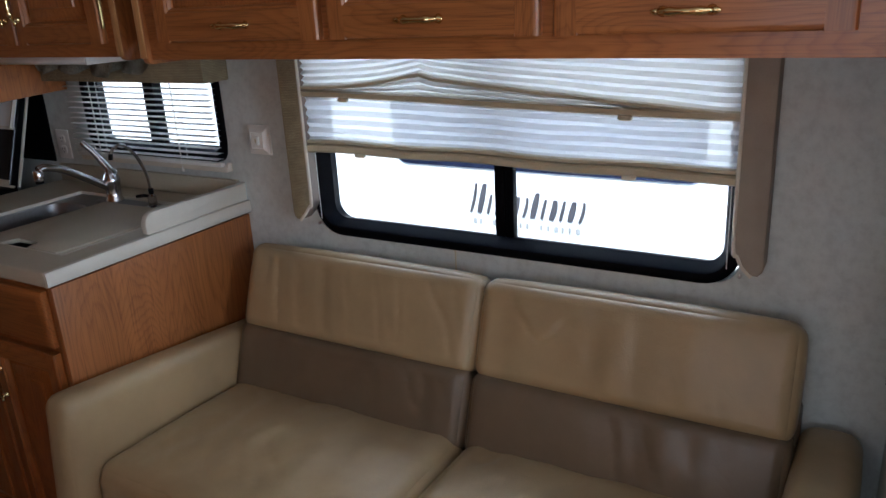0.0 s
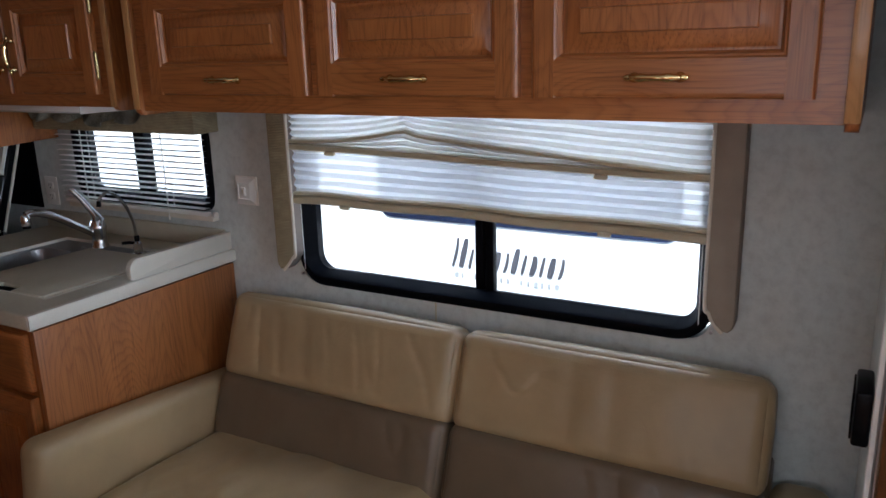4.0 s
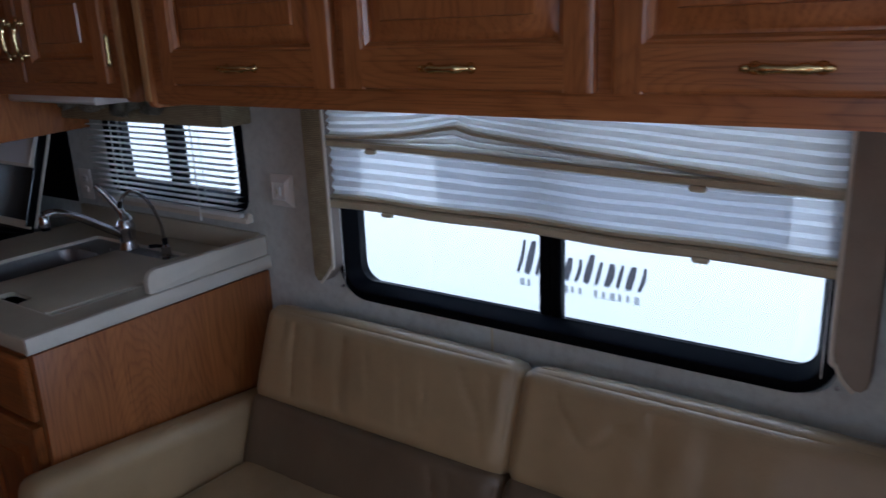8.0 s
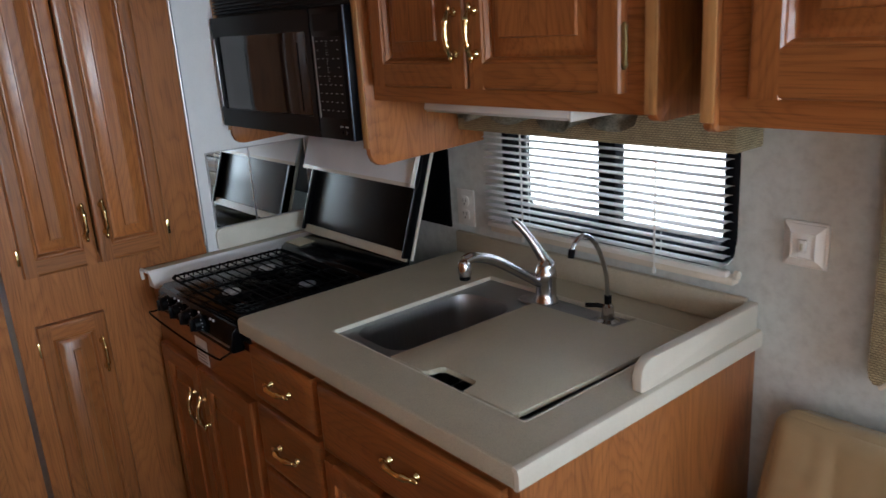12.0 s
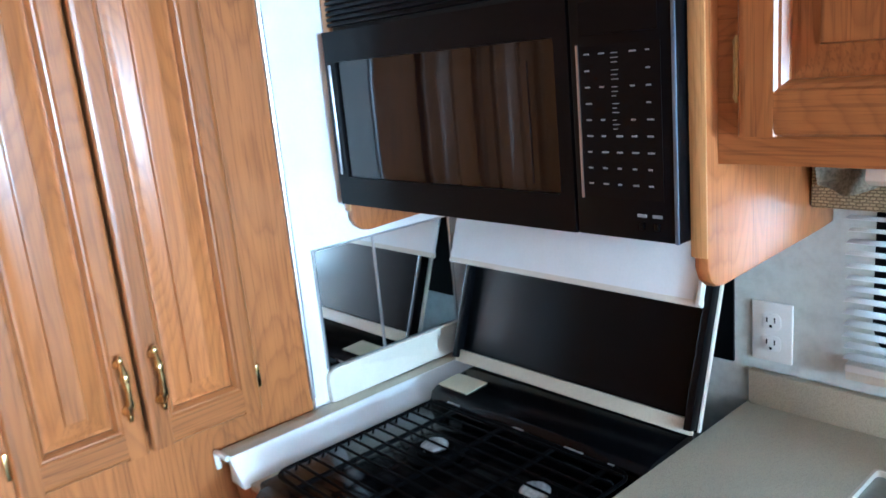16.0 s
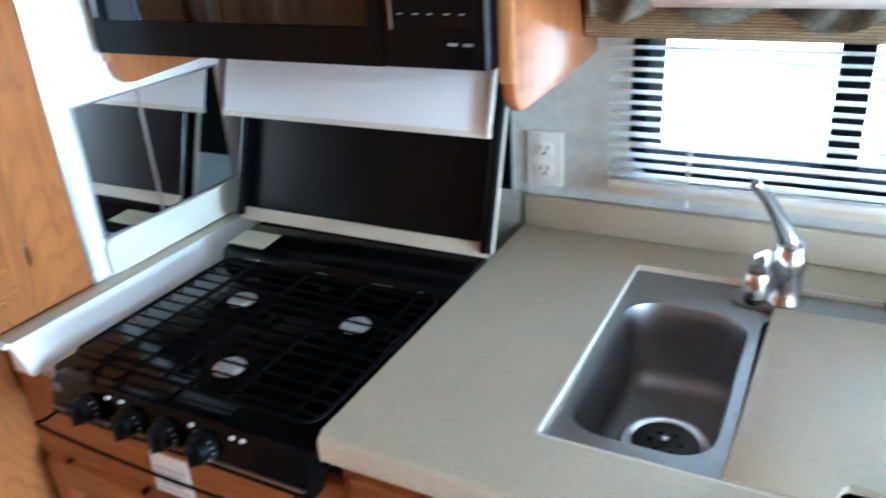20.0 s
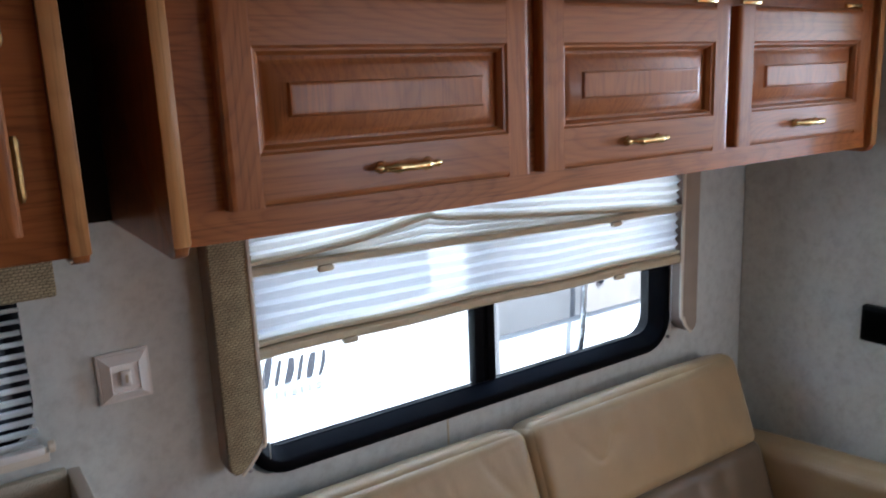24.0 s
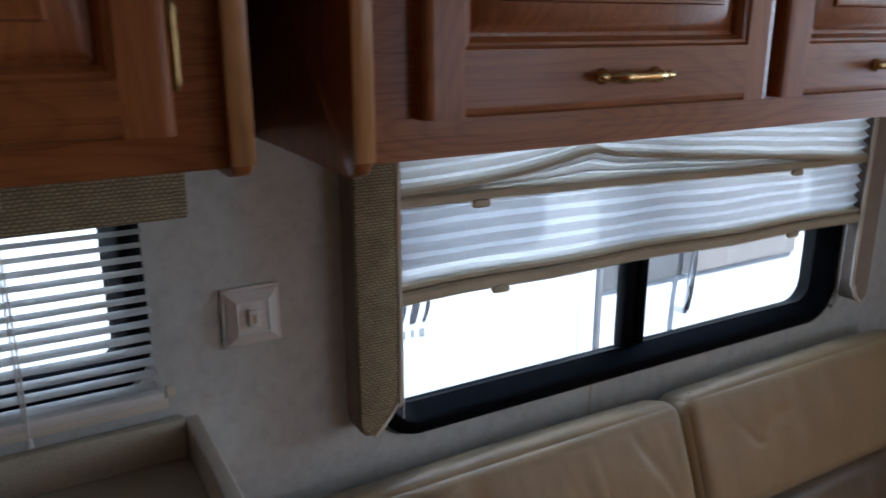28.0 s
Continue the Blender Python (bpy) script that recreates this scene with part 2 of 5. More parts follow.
def glass_mat(name, tint):
    m = bpy.data.materials.new(name)
    m.use_nodes = True
    t = m.node_tree
    t.nodes.remove(t.nodes["Principled BSDF"])
    tp, gl, mx = (t.nodes.new("ShaderNode" + k) for k in ("BsdfTransparent", "BsdfGlossy", "MixShader"))
    tp.inputs["Color"].default_value = (*tint, 1)
    gl.inputs["Roughness"].default_value = 0.03
    mx.inputs[0].default_value = 0.05
    t.links.new(tp.outputs[0], mx.inputs[1])
    t.links.new(gl.outputs[0], mx.inputs[2])
    t.links.new(mx.outputs[0], t.nodes["Material Output"].inputs["Surface"])
    return m


OAK_L, OAK_D = (0.375, 0.136, 0.039), (0.065, 0.018, 0.005)
oak_x, oak_y, oak_z = (oak("oak_grain_" + n, k, OAK_L, OAK_D) for k, n in enumerate(("along", "across", "up")))
# Base cabinet fronts use a darker, redder version of the oak.
base_x, base_z = (oak("darker_oak_grain_" + n, k, (0.315, 0.102, 0.025), OAK_D) for k, n in ((0, "along"), (2, "up")))
oak_edge = oak("oak_edge_band", 2, (0.55, 0.29, 0.11), (0.34, 0.15, 0.05), 0.3)
paper = wallpaper("grey_white_wall_vinyl", (0.63, 0.67, 0.645))
white_paint = plain("white_panel", (0.78, 0.79, 0.79), 0.5, var=0.03)
ceiling_cloth = plain("ceiling_cloth", (0.62, 0.60, 0.56), 0.9, var=0.05, bump=0.3)
carpet_m = plain("grey_carpet", (0.19, 0.165, 0.14), 1.0, var=0.25, scale=30, fine=420, bump=1.0, depth=0.006)
leather_l = leather("beige_leather", (0.380, 0.278, 0.148), 0.39)
leather_d = leather("taupe_leather", (0.150, 0.108, 0.066), 0.36)
leather_w = leather("cream_leather", (0.6, 0.53, 0.42), 0.5)
counter_m = laminate("beige_laminate", (0.50, 0.455, 0.345))
cream_edge = plain("cream_edge_strip", (0.64, 0.60, 0.51), 0.4, var=0.04)
black_gloss = plain("black_enamel", (0.0025, 0.0025, 0.003), 0.16, var=0.2, bump=0.02)
black_satin = plain("black_satin", (0.0022, 0.0024, 0.0032), 0.34, var=0.15, bump=0.05)
black_iron = plain("black_grate", (0.0018, 0.0018, 0.002), 0.6, var=0.2, bump=0.2)
black_glass = plain("dark_oven_glass", (0.004, 0.0035, 0.0035), 0.05, var=0.1, coat=0.3, bump=0)
# Near-black that paints the darkness of unlit gaps and cabinet insides.
dark_void = plain("unlit_space_dark", (0.02, 0.017, 0.014), 0.8)
frame_black = plain("black_window_frame", (0.0022, 0.0025, 0.004), 0.5, var=0.1, bump=0.03)
chrome = plain("chrome", (0.55, 0.55, 0.57), 0.17, 1.0, var=0.04, bump=0.02)
steel = plain("brushed_steel", (0.32, 0.32, 0.325), 0.42, 1.0, var=0.08, bump=0.06, stretch=(1, 12, 1))
brass = plain("polished_brass", (0.80, 0.62, 0.30), 0.17, 1.0, var=0.1, bump=0.03)
old_brass = plain("aged_brass", (0.36, 0.26, 0.11), 0.38, 1.0, var=0.2, bump=0.05)
aluminium = plain("grey_aluminium", (0.45, 0.45, 0.46), 0.35, 1.0, var=0.06)
white_plastic = plain("white_plastic", (0.80, 0.79, 0.75), 0.35, var=0.03)
cream_plastic = plain("cream_plastic", (0.74, 0.69, 0.58), 0.45, var=0.05)
slat_m = sheer("white_slat", (0.88, 0.88, 0.87), 0.0, 0.42)
night_cloth = sheer("pleated_night_cloth", (0.94, 0.93, 0.91), 0.02, 0.70)
day_cloth = sheer("sheer_day_cloth", (0.94, 0.95, 0.96), 0.20, 0.66)
# Darker cloths for alternate pleat faces: fold shading put into the colour.
day_shaded = sheer("shaded_day_cloth", (0.86, 0.87, 0.89), 0.14, 0.57)
night_shaded = sheer("shaded_night_cloth", (0.84, 0.82, 0.78), 0.0, 0.56)
rail_m = plain("cream_shade_rail", (0.58, 0.53, 0.37), 0.5, var=0.08)
weave = woven("olive_woven_fabric", (0.54, 0.47, 0.29), (0.28, 0.23, 0.14))
taupe_side = plain("taupe_vinyl", (0.24, 0.19, 0.15), 0.6, var=0.12, bump=0.3)
taupe_face = plain("taupe_fabric", (0.36, 0.31, 0.25), 0.9, var=0.10, fine=520.0, bump=0.4)
swag_m = plain("grey_green_swag", (0.40, 0.40, 0.32), 0.8, var=0.45, scale=22, bump=0.2)
trim_gloss = oak("gloss_oak", 2, (0.19, 0.066, 0.020), OAK_D, 0.10)
trim_gloss.node_tree.nodes["Principled BSDF"].inputs["Coat Weight"].default_value = 0.9
trim_gloss.node_tree.nodes["Principled BSDF"].inputs["Coat Roughness"].default_value = 0.05
trim_cream = plain("glossy_gold_cream", (0.66, 0.58, 0.43), 0.14, var=0.08, coat=0.6, bump=0.02)
mirror_m = plain("mirror", (0.82, 0.84, 0.84), 0.015, 1.0, var=0.01, bump=0)
pane_m = glass_mat("window_glass", (0.9, 0.93, 0.95))
rv_white = plain("white_gelcoat", (0.76, 0.77, 0.785), 0.35, var=0.02, scale=2)
rv_blue = plain("dark_blue_tint", (0.012, 0.018, 0.045), 0.3)
rv_grey = plain("grey_panel", (0.22, 0.215, 0.22), 0.4)
letter_m = plain("charcoal_lettering", (0.05, 0.05, 0.06), 0.5)
asphalt = plain("asphalt", (0.055, 0.054, 0.052), 0.9, var=0.3, scale=3, fine=180, bump=0.6, depth=0.004)
curtain_m = sheer("cream_curtain", (0.80, 0.75, 0.58), 0.0, 0.5)
belt_m = plain("black_webbing", (0.004, 0.004, 0.005), 0.7, var=0.2, bump=0.4, fine=500)
paper_label = plain("printed_label", (0.75, 0.75, 0.74), 0.6, var=0.03)
grey_mark = plain("pale_print", (0.26, 0.27, 0.28), 0.6)
blue_dash = plain("blue_grey_console_top", (0.12, 0.15, 0.20), 0.35)


for dull, level in ((rv_blue, 0.15), (frame_black, 0.08), (black_satin, 0.12), (black_gloss, 0.12), (black_iron, 0.05), (black_glass, 0.3), (belt_m, 0.1)):
    dull.node_tree.nodes["Principled BSDF"].inputs["Specular IOR Level"].default_value = level


# ---- building helpers ----
def thing(name, at, label, category, group="", kind=""):
    e = new(name)
    e.location = at
    e.empty_display_size = 0.05
    return tagged(e, label, category, group, kind)


def base_of(ob):
    v = Vector((0, 0, 0))
    while ob is not None:
        v += ob.location
        ob = ob.parent
    return v


def part(name, bm, material, parent=None, label="", smooth=35):
    me = bpy.data.meshes.new(name)
    bmesh.ops.recalc_face_normals(bm, faces=bm.faces)
    bm.to_mesh(me)
    bm.free()
    me.materials.append(material)
    ob = new(name, me)
    if parent is not None:
        off = base_of(parent)
        me.transform(Matrix.Translation(-off))
        ob.parent = parent
    if smooth:
        me.polygons.foreach_set("use_smooth", [True] * len(me.polygons))
        me.set_sharp_from_angle(angle=radians(smooth))
    if label:
        ob["label"] = label
    return ob


def box(x0, x1, y0, y1, z0, z1, bev=0.0, seg=2, bm=None):
    bm = bm or bmesh.new()
    vs = [bm.verts.new((x, y, z)) for x in (x0, x1) for y in (y0, y1) for z in (z0, z1)]
    fs = [bm.faces.new([vs[i] for i in q]) for q in ((0, 1, 3, 2), (4, 6, 7, 5), (0, 4, 5, 1), (2, 3, 7, 6), (0, 2, 6, 4), (1, 5, 7, 3))]
    if bev:
        es = {e for f in fs for e in f.edges}
        bmesh.ops.bevel(bm, geom=list(es), offset=bev, segments=seg, affect="EDGES", profile=0.5)
    return bm


def at_axis(axis, a, p, q):
    return {"x": (a, p, q), "y": (p, a, q), "z": (p, q, a)}[axis]


def prism(pts, axis, a0, a1, bev=0.0, seg=2, bm=None):
    """A polygon in the plane across an axis, drawn out from a0 to a1."""
    bm = bm or bmesh.new()
    lo = [bm.verts.new(at_axis(axis, a0, *p)) for p in pts]
    hi = [bm.verts.new(at_axis(axis, a1, *p)) for p in pts]
    n = len(pts)
    caps = [bm.faces.new(lo), bm.faces.new(hi)]
    for i in range(n):
        bm.faces.new((lo[i], lo[(i + 1) % n], hi[(i + 1) % n], hi[i]))
    if bev:
        es = {e for f in caps for e in f.edges}
        bmesh.ops.bevel(bm, geom=list(es), offset=bev, segments=seg, affect="EDGES", profile=0.5)
    return bm


def rrect(x0, x1, z0, z1, r, n=6):
    """A rectangle with rounded corners; r is one radius or four (from the low corner, going round)."""
    rs = r if isinstance(r, tuple) else (r,) * 4
    out = []
    for (cx, cz, a0), rr in zip(((x0, z0, 180), (x1, z0, 270), (x1, z1, 0), (x0, z1, 90)), rs):
        sx, sz = (1 if cx == x0 else -1), (1 if cz == z0 else -1)
        if rr <= 0:
            out.append((cx, cz))
            continue
        for k in range(n + 1):
            a = radians(a0 + 90 * k / n)
            out.append((cx + sx * rr + rr * math.cos(a), cz + sz * rr + rr * math.sin(a)))
    return out


def plate(outer, holes, axis, a0, a1, bm=None):
    """A flat slab with holes through it."""
    bm = bm or bmesh.new()
    sides = []
    for a in (a0, a1):
        loops = [[bm.verts.new(at_axis(axis, a, *p)) for p in loop] for loop in (outer, *holes)]
        es = [bm.edges.new((lp[i], lp[(i + 1) % len(lp)])) for lp in loops for i in range(len(lp))]
        bmesh.ops.triangle_fill(bm, edges=es, use_beauty=True)
        sides.append(loops)
    for la, lb in zip(*sides):
        for i in range(len(la)):
            j = (i + 1) % len(la)
            bm.faces.new((la[i], la[j], lb[j], lb[i]))
    return bm


def ring_loft(rings, bm=None, close=False):
    """Loops of equal length joined one to the next."""
    bm = bm or bmesh.new()
    vs = [[bm.verts.new(p) for p in r] for r in rings]
    for a, b in zip(vs, vs[1:] + ([vs[0]] if close else [])):
        for i in range(len(a)):
            j = (i + 1) % len(a)
            bm.faces.new((a[i], a[j], b[j], b[i]))
    return bm, vs


def tube(pts, r, n=8, bm=None, cap=True):
    """A round rod along a line of points; r is one radius or one for each point."""
    bm = bm or bmesh.new()
    pts = [Vector(p) for p in pts]
    rs = r if isinstance(r, (list, tuple)) else [r] * len(pts)
    up = Vector((0, 0, 1)) if abs((pts[1] - pts[0]).normalized().z) < 0.9 else Vector((0, 1, 0))
    rings = []
    for i, p in enumerate(pts):
        d = (pts[min(i + 1, len(pts) - 1)] - pts[max(i - 1, 0)]).normalized()
        u = d.cross(up).normalized()
        v = u.cross(d)
        rings.append([p + rs[i] * (math.cos(2 * math.pi * k / n) * u + math.sin(2 * math.pi * k / n) * v) for k in range(n)])
    bm, vs = ring_loft(rings, bm)
    if cap:
        bm.faces.new(vs[0])
        bm.faces.new(vs[-1])
    return bm


def lathe(profile, centre, n=24, axis="z", bm=None):
    """A profile of (radius, height) turned round an axis through centre."""
    rings = []
    for r, h in profile:
        ring = []
        for k in range(n):
            a = 2 * math.pi * k / n
            c, s = r * math.cos(a), r * math.sin(a)
            ring.append(Vector(centre) + Vector({"z": (c, s, h), "y": (c, h, s), "x": (h, c, s)}[axis]))
        rings.append(ring)
    bm, vs = ring_loft(rings, bm)
    bm.faces.new(vs[0])
    bm.faces.new(vs[-1])
    return bm


def smooth_line(pts, n=6):
    """A Catmull-Rom line through points."""
    p = [Vector(q) for q in pts]
    p = [2 * p[0] - p[1], *p, 2 * p[-1] - p[-2]]
    out = []
    for i in range(1, len(p) - 2):
        for k in range(n):
            t = k / n
            out.append(0.5 * (2 * p[i] + (p[i + 1] - p[i - 1]) * t + (2 * p[i - 1] - 5 * p[i] + 4 * p[i + 1] - p[i + 2]) * t * t
                              + (3 * p[i] - p[i - 1] - 3 * p[i + 1] + p[i + 2]) * t ** 3))
    out.append(p[-2])
    return out


def cushion(size, r, m, puff=0.0, fold=0.0, freq=(14.0, 3.0), seed=0.0, n=30, round_n=4, crease=0.0, turn=0.0):
    """A stuffed, rounded block with a slack cover. Its middle lies at the pose m."""
    h = [s / 2 for s in size]
    main = h.index(min(h))

    def line(a):
        edge = [a - r + r * math.sin(radians(90 * k / round_n)) for k in range(round_n + 1)]
        inner = [-(a - r) + 2 * (a - r) * k / n for k in range(1, n)]
        return [-e for e in reversed(edge)] + inner + edge

    ax = [line(a) for a in h]
    bm = bmesh.new()
    for k in range(3):
        i, j = (k + 1) % 3, (k + 2) % 3
        for sgn in (-1, 1):
            grid = []
            for u in ax[i]:
                row = []
                for v in ax[j]:
                    p = [0, 0, 0]
                    p[k], p[i], p[j] = sgn * h[k], u, v
                    inner = [max(-(h[c] - r), min(h[c] - r, p[c])) for c in range(3)]
                    d = Vector(p) - Vector(inner)
                    q = Vector(inner) + (d.normalized() * r if d.length > 1e-9 else d)
                    bulge = 1.0
                    for c in range(3):
                        if c != k:
                            bulge *= max(0.0, 1 - (p[c] / h[c]) ** 2) ** 0.6
                    w = noise.noise(Vector((q.x * freq[0] + seed, q.y * 5 + seed, q.z * freq[1])))
                    w += 0.5 * noise.noise(Vector((q.x * freq[0] * 2.3 + seed, q.y * 9, q.z * freq[1] * 2 + 4)))
                    if crease and k == main:
                        cu, su = math.cos(turn), math.sin(turn)
                        a, c2 = (q.x * cu + (q.y + q.z) * su), (-q.x * su + (q.y + q.z) * cu)
                        nz = noise.noise(Vector((a * 13 + seed * 3.1, c2 * 2.2 + 0.8 * noise.noise(Vector((q.x * 6, c2 * 5, seed))), seed)))
                        deep = noise.noise(Vector((q.x * 3.1, (q.y + q.z) * 3.7, seed + 9.0)))
                        w -= crease / max(fold, 1e-6) * max(0.0, 1 - abs(nz) / 0.16) * max(0.0, min(1.0, 0.55 + 1.6 * deep))
                    near = min(h[c] - abs(p[c]) for c in range(3) if c != k)
                    q[k] += sgn * (puff * bulge * (1 if k == main else 0.5) + fold * (1 if k == main else 0.2) * w * min(1.0, near / (1.5 * r)) * (0.5 + 0.5 * bulge))
                    row.append(bm.verts.new(q))
                grid.append(row)
            for a in range(len(ax[i]) - 1):
                for c in range(len(ax[j]) - 1):
                    bm.faces.new((grid[a][c], grid[a + 1][c], grid[a + 1][c + 1], grid[a][c + 1]))
    bmesh.ops.remove_doubles(bm, verts=bm.verts, dist=0.0012)
    bm.transform(m)
    return bm


# ---- brass handles and panelled doors ----
def handle_mesh():
    bm = bmesh.new()
    for s in (-1, 1):
        lathe([(0.0005, 0.0), (0.0075, 0.0), (0.0085, 0.0015), (0.006, 0.004), (0.004, 0.012), (0.0045, 0.014), (0.0005, 0.016)], (0, 0, s * 0.036), 12, "y", bm)
        lathe([(0.0005, -0.008), (0.003, -0.0075), (0.0048, -0.003), (0.0052, 0.002), (0.003, 0.007), (0.0005, 0.0085)], (0, 0.013, s * 0.043), 10, "z", bm)
    pts, rs = [], []
    for k in range(17):
        u = k / 16 * 2 - 1
        pts.append((0, 0.014 + 0.010 * (1 - u * u), u * 0.040))
        rs.append(0.0042 + 0.0026 * math.exp(-((abs(u) - 0.55) / 0.16) ** 2) + 0.0008 * (1 - u * u))
    tube(pts, rs, 10, bm)
    bmesh.ops.recalc_face_normals(bm, faces=bm.faces)
    me = bpy.data.meshes.new("handle")
    bm.to_mesh(me)
    bm.free()
    me.polygons.foreach_set("use_smooth", [True] * len(me.polygons))
    me.materials.append(brass)
    return me


HANDLE = handle_mesh()


def handle(parent, at, face, along):
    """A bow handle at a place; face: the way that the door looks, along: the handle's long axis."""
    ob = new("handle", HANDLE)
    y, z = Vector(face), Vector(along)
    x = y.cross(z)
    m = Matrix((x, y, z)).transposed().to_4x4()
    ob.parent = parent
    ob.matrix_local = Matrix.Translation(Vector(at) - base_of(parent)) @ m
    ob["label"] = "polished brass bow handle"
    return ob


def door(parent, face, u0, u1, z0, z1, at, stile=0.05, rail=0.055, thick=0.02, name="door", label="raised oak panel", woods=None):
    """A frame-and-panel door. face 'y': looks to -y at y = at, u is x; face 'x': looks to +x at x = at, u is y."""
    s = -1 if face == "y" else 1

    def put(p, d, z):
        return (p, at + s * d, z) if face == "y" else (at + s * d, p, z)

    def rings(inset_depth, a0, a1, b0, b1):
        return [[put(a0 + i, d, b0 + i), put(a1 - i, d, b0 + i), put(a1 - i, d, b1 - i), put(a0 + i, d, b1 - i)] for i, d in inset_depth]

    i0, i1, j0, j1 = u0 + stile, u1 - stile, z0 + rail, z1 - rail
    g, gh = woods or (oak_z, oak_x if face == "y" else oak_y)
    bm, vs = ring_loft(rings([(-0.004, -thick), (-0.004, -thick * 0.80), (0.003, -thick * 0.82), (0.006, -thick * 0.74), (0.014, -thick * 0.54), (0.024, -thick * 0.34), (0.031, -thick * 0.24), (0.0325, -0.0005), (0.034, 0.0), (0.036, 0.0)], i0, i1, j0, j1))
    bm.faces.new(vs[-1])
    d = part(name, bm, g, parent, label)
    # each frame piece: square back, rounded outer edge, stepped inner moulding
    prof = [(0.0, -thick), (0.0, -0.005), (0.003, -0.0012), (0.008, 0.0), (0.0095, 0.0)]
    for nm, mat, quad in (("stile", g, "l"), ("stile", g, "r"), ("rail", gh, "b"), ("rail", gh, "t")):
        w = stile if nm == "stile" else rail
        sect = prof + [(w - 0.0125, 0.0), (w - 0.011, 0.0), (w - 0.008, -0.0035), (w - 0.005, -0.0040), (w, -0.011), (w, -thick)]
        b = bmesh.new()
        if quad in "lr":
            line = [[put(u0 + i if quad == "l" else u1 - i, dd, z) for i, dd in sect] for z in (z0, z1)]
        else:
            line = [[put(u, dd, z0 + i if quad == "b" else z1 - i) for i, dd in sect] for u in (u0 + stile - 0.0108, u1 - stile + 0.0108)]
        ring_loft(line, b)
        n = len(sect)
        b.verts.ensure_lookup_table()
        b.faces.new(b.verts[:n])
        b.faces.new(b.verts[n:])
        part(nm, b, mat, d)
    return d


def flat_drawer(parent, x0, x1, z0, z1, at, name="drawer_front"):
    bm, vs = ring_loft([[(x0 + i, at - d, z0 + i), (x1 - i, at - d, z0 + i), (x1 - i, at - d, z1 - i), (x0 + i, at - d, z1 - i)]
                        for i, d in ((0, -0.02), (0, -0.009), (0.004, -0.004), (0.012, -0.0015), (0.016, 0.0), (0.018, 0.0))])
    bm.faces.new(vs[-1])
    return part(name, bm, base_x, parent, "oak drawer front with moulded edge")


def hinge(parent, x, y, z):
    h = part("hinge", tube([(x, y, z - 0.034), (x, y, z - 0.028), (x, y, z - 0.02), (x, y, z), (x, y, z + 0.02), (x, y, z + 0.028), (x, y, z + 0.034)], [0.0025, 0.0052, 0.0042, 0.0048, 0.0042, 0.0052, 0.0025], 8), old_brass, parent, "small brass hinge")
    return h


# ---- the large structure ----
def setting(name, bm, material, label, category, smooth=0):
    return tagged(part(name, bm, material, None, label, smooth), label, category, kind="structure")


BIG = (0.256, 1.348, 0.845, 1.46)
SMALL = (-0.662, -0.056, 1.015, 1.30)
SLIDE_TOP = 1.662
ROOF = 2.04
setting("ground", box(-400, 400, -400, 400, -1.0, -0.85), asphalt, "dark asphalt lot outside the coach", "ground")
setting("floor_cab_step", box(1.88, 4.3, -0.76, -0.475, 0.001, 0.085, 0.01), carpet_m, "grey carpeted step under the cab console", "floor")
setting("floor", box(-2.6, 4.6, -2.8, 0.08, -0.05, 0.0), carpet_m, "grey-brown short pile carpet floor", "floor")
setting("wall_north", plate([(-1.46, 0.0), (1.69, 0.0), (1.69, 1.76), (-1.46, 1.76)],
        [rrect(*BIG, 0.05), rrect(*SMALL, 0.04)], "y", 0.0, 0.06), paper, "pale grey mottled vinyl wall with two windows", "wall")
setting("trim_wall_seam", box(0.676, 0.680, -0.0012, -0.0003, 0.62, 0.853), rail_m, "narrow vertical joint in the wall vinyl", "trim")
setting("wall_east", box(1.647, 1.689, -0.438, -0.002, 0.0, 1.76), paper, "pale grey vinyl end wall beside the sofa", "wall")
setting("wall_west", box(-1.45, -1.408, -0.462, -0.002, 0.0, 1.76), white_paint, "plain white end wall beside the stove", "wall")
setting("ceiling_slide", box(-1.46, 1.69, -0.459, -0.001, SLIDE_TOP, SLIDE_TOP + 0.04), ceiling_cloth, "pale cloth ceiling of the slide-out", "ceiling")
setting("ceiling", box(-2.6, 4.6, -2.8, -0.40, ROOF, ROOF + 0.05), ceiling_cloth, "pale padded cloth coach ceiling", "ceiling")
setting("wall_header", box(-1.62, 4.6, -0.46, -0.41, 1.702, ROOF), white_paint, "pale wall above the slide-out opening", "wall")
setting("wall_cab", plate([(1.744, 0.0), (4.6, 0.0), (4.6, 1.70), (1.744, 1.70)], [rrect(2.12, 3.6, 0.74, 1.52, 0.06)], "y", -0.47, -0.42),
        plain("beige_wall_panel", (0.33, 0.265, 0.215), 0.6, var=0.06), "beige padded side wall of the cab", "wall")
# Unseen wall; dark oak cuts bounce, and its window opening is assumed.
setting("wall_south", plate([(-2.6, 0.0), (4.6, 0.0), (4.6, ROOF), (-2.6, ROOF)], [rrect(1.00, 2.20, 1.0, 1.65, 0.05)], "y", -2.765, -2.73), oak_z, "unseen closing side wall, oak to cut bounce, with an assumed window opening", "wall")
# Unseen sheet added to stop direct sun and its bounce off the floor.
setting("sun_block_south", box(0.96, 2.24, -2.790, -2.770, 0.96, 1.69), sheer("sun_block_cloth", (0.85, 0.83, 0.78), 0.0, 0.35), "unseen pale sheet, added to keep direct sun out of the south opening", "window shade")
# Unseen block, added and sized to shade the kitchen fronts from the south.
setting("wall_galley", box(-1.430, 0.95, -2.725, -1.98, 0.0, ROOF - 0.001), oak_z, "unseen oak block, added to keep light off the kitchen fronts", "wall")
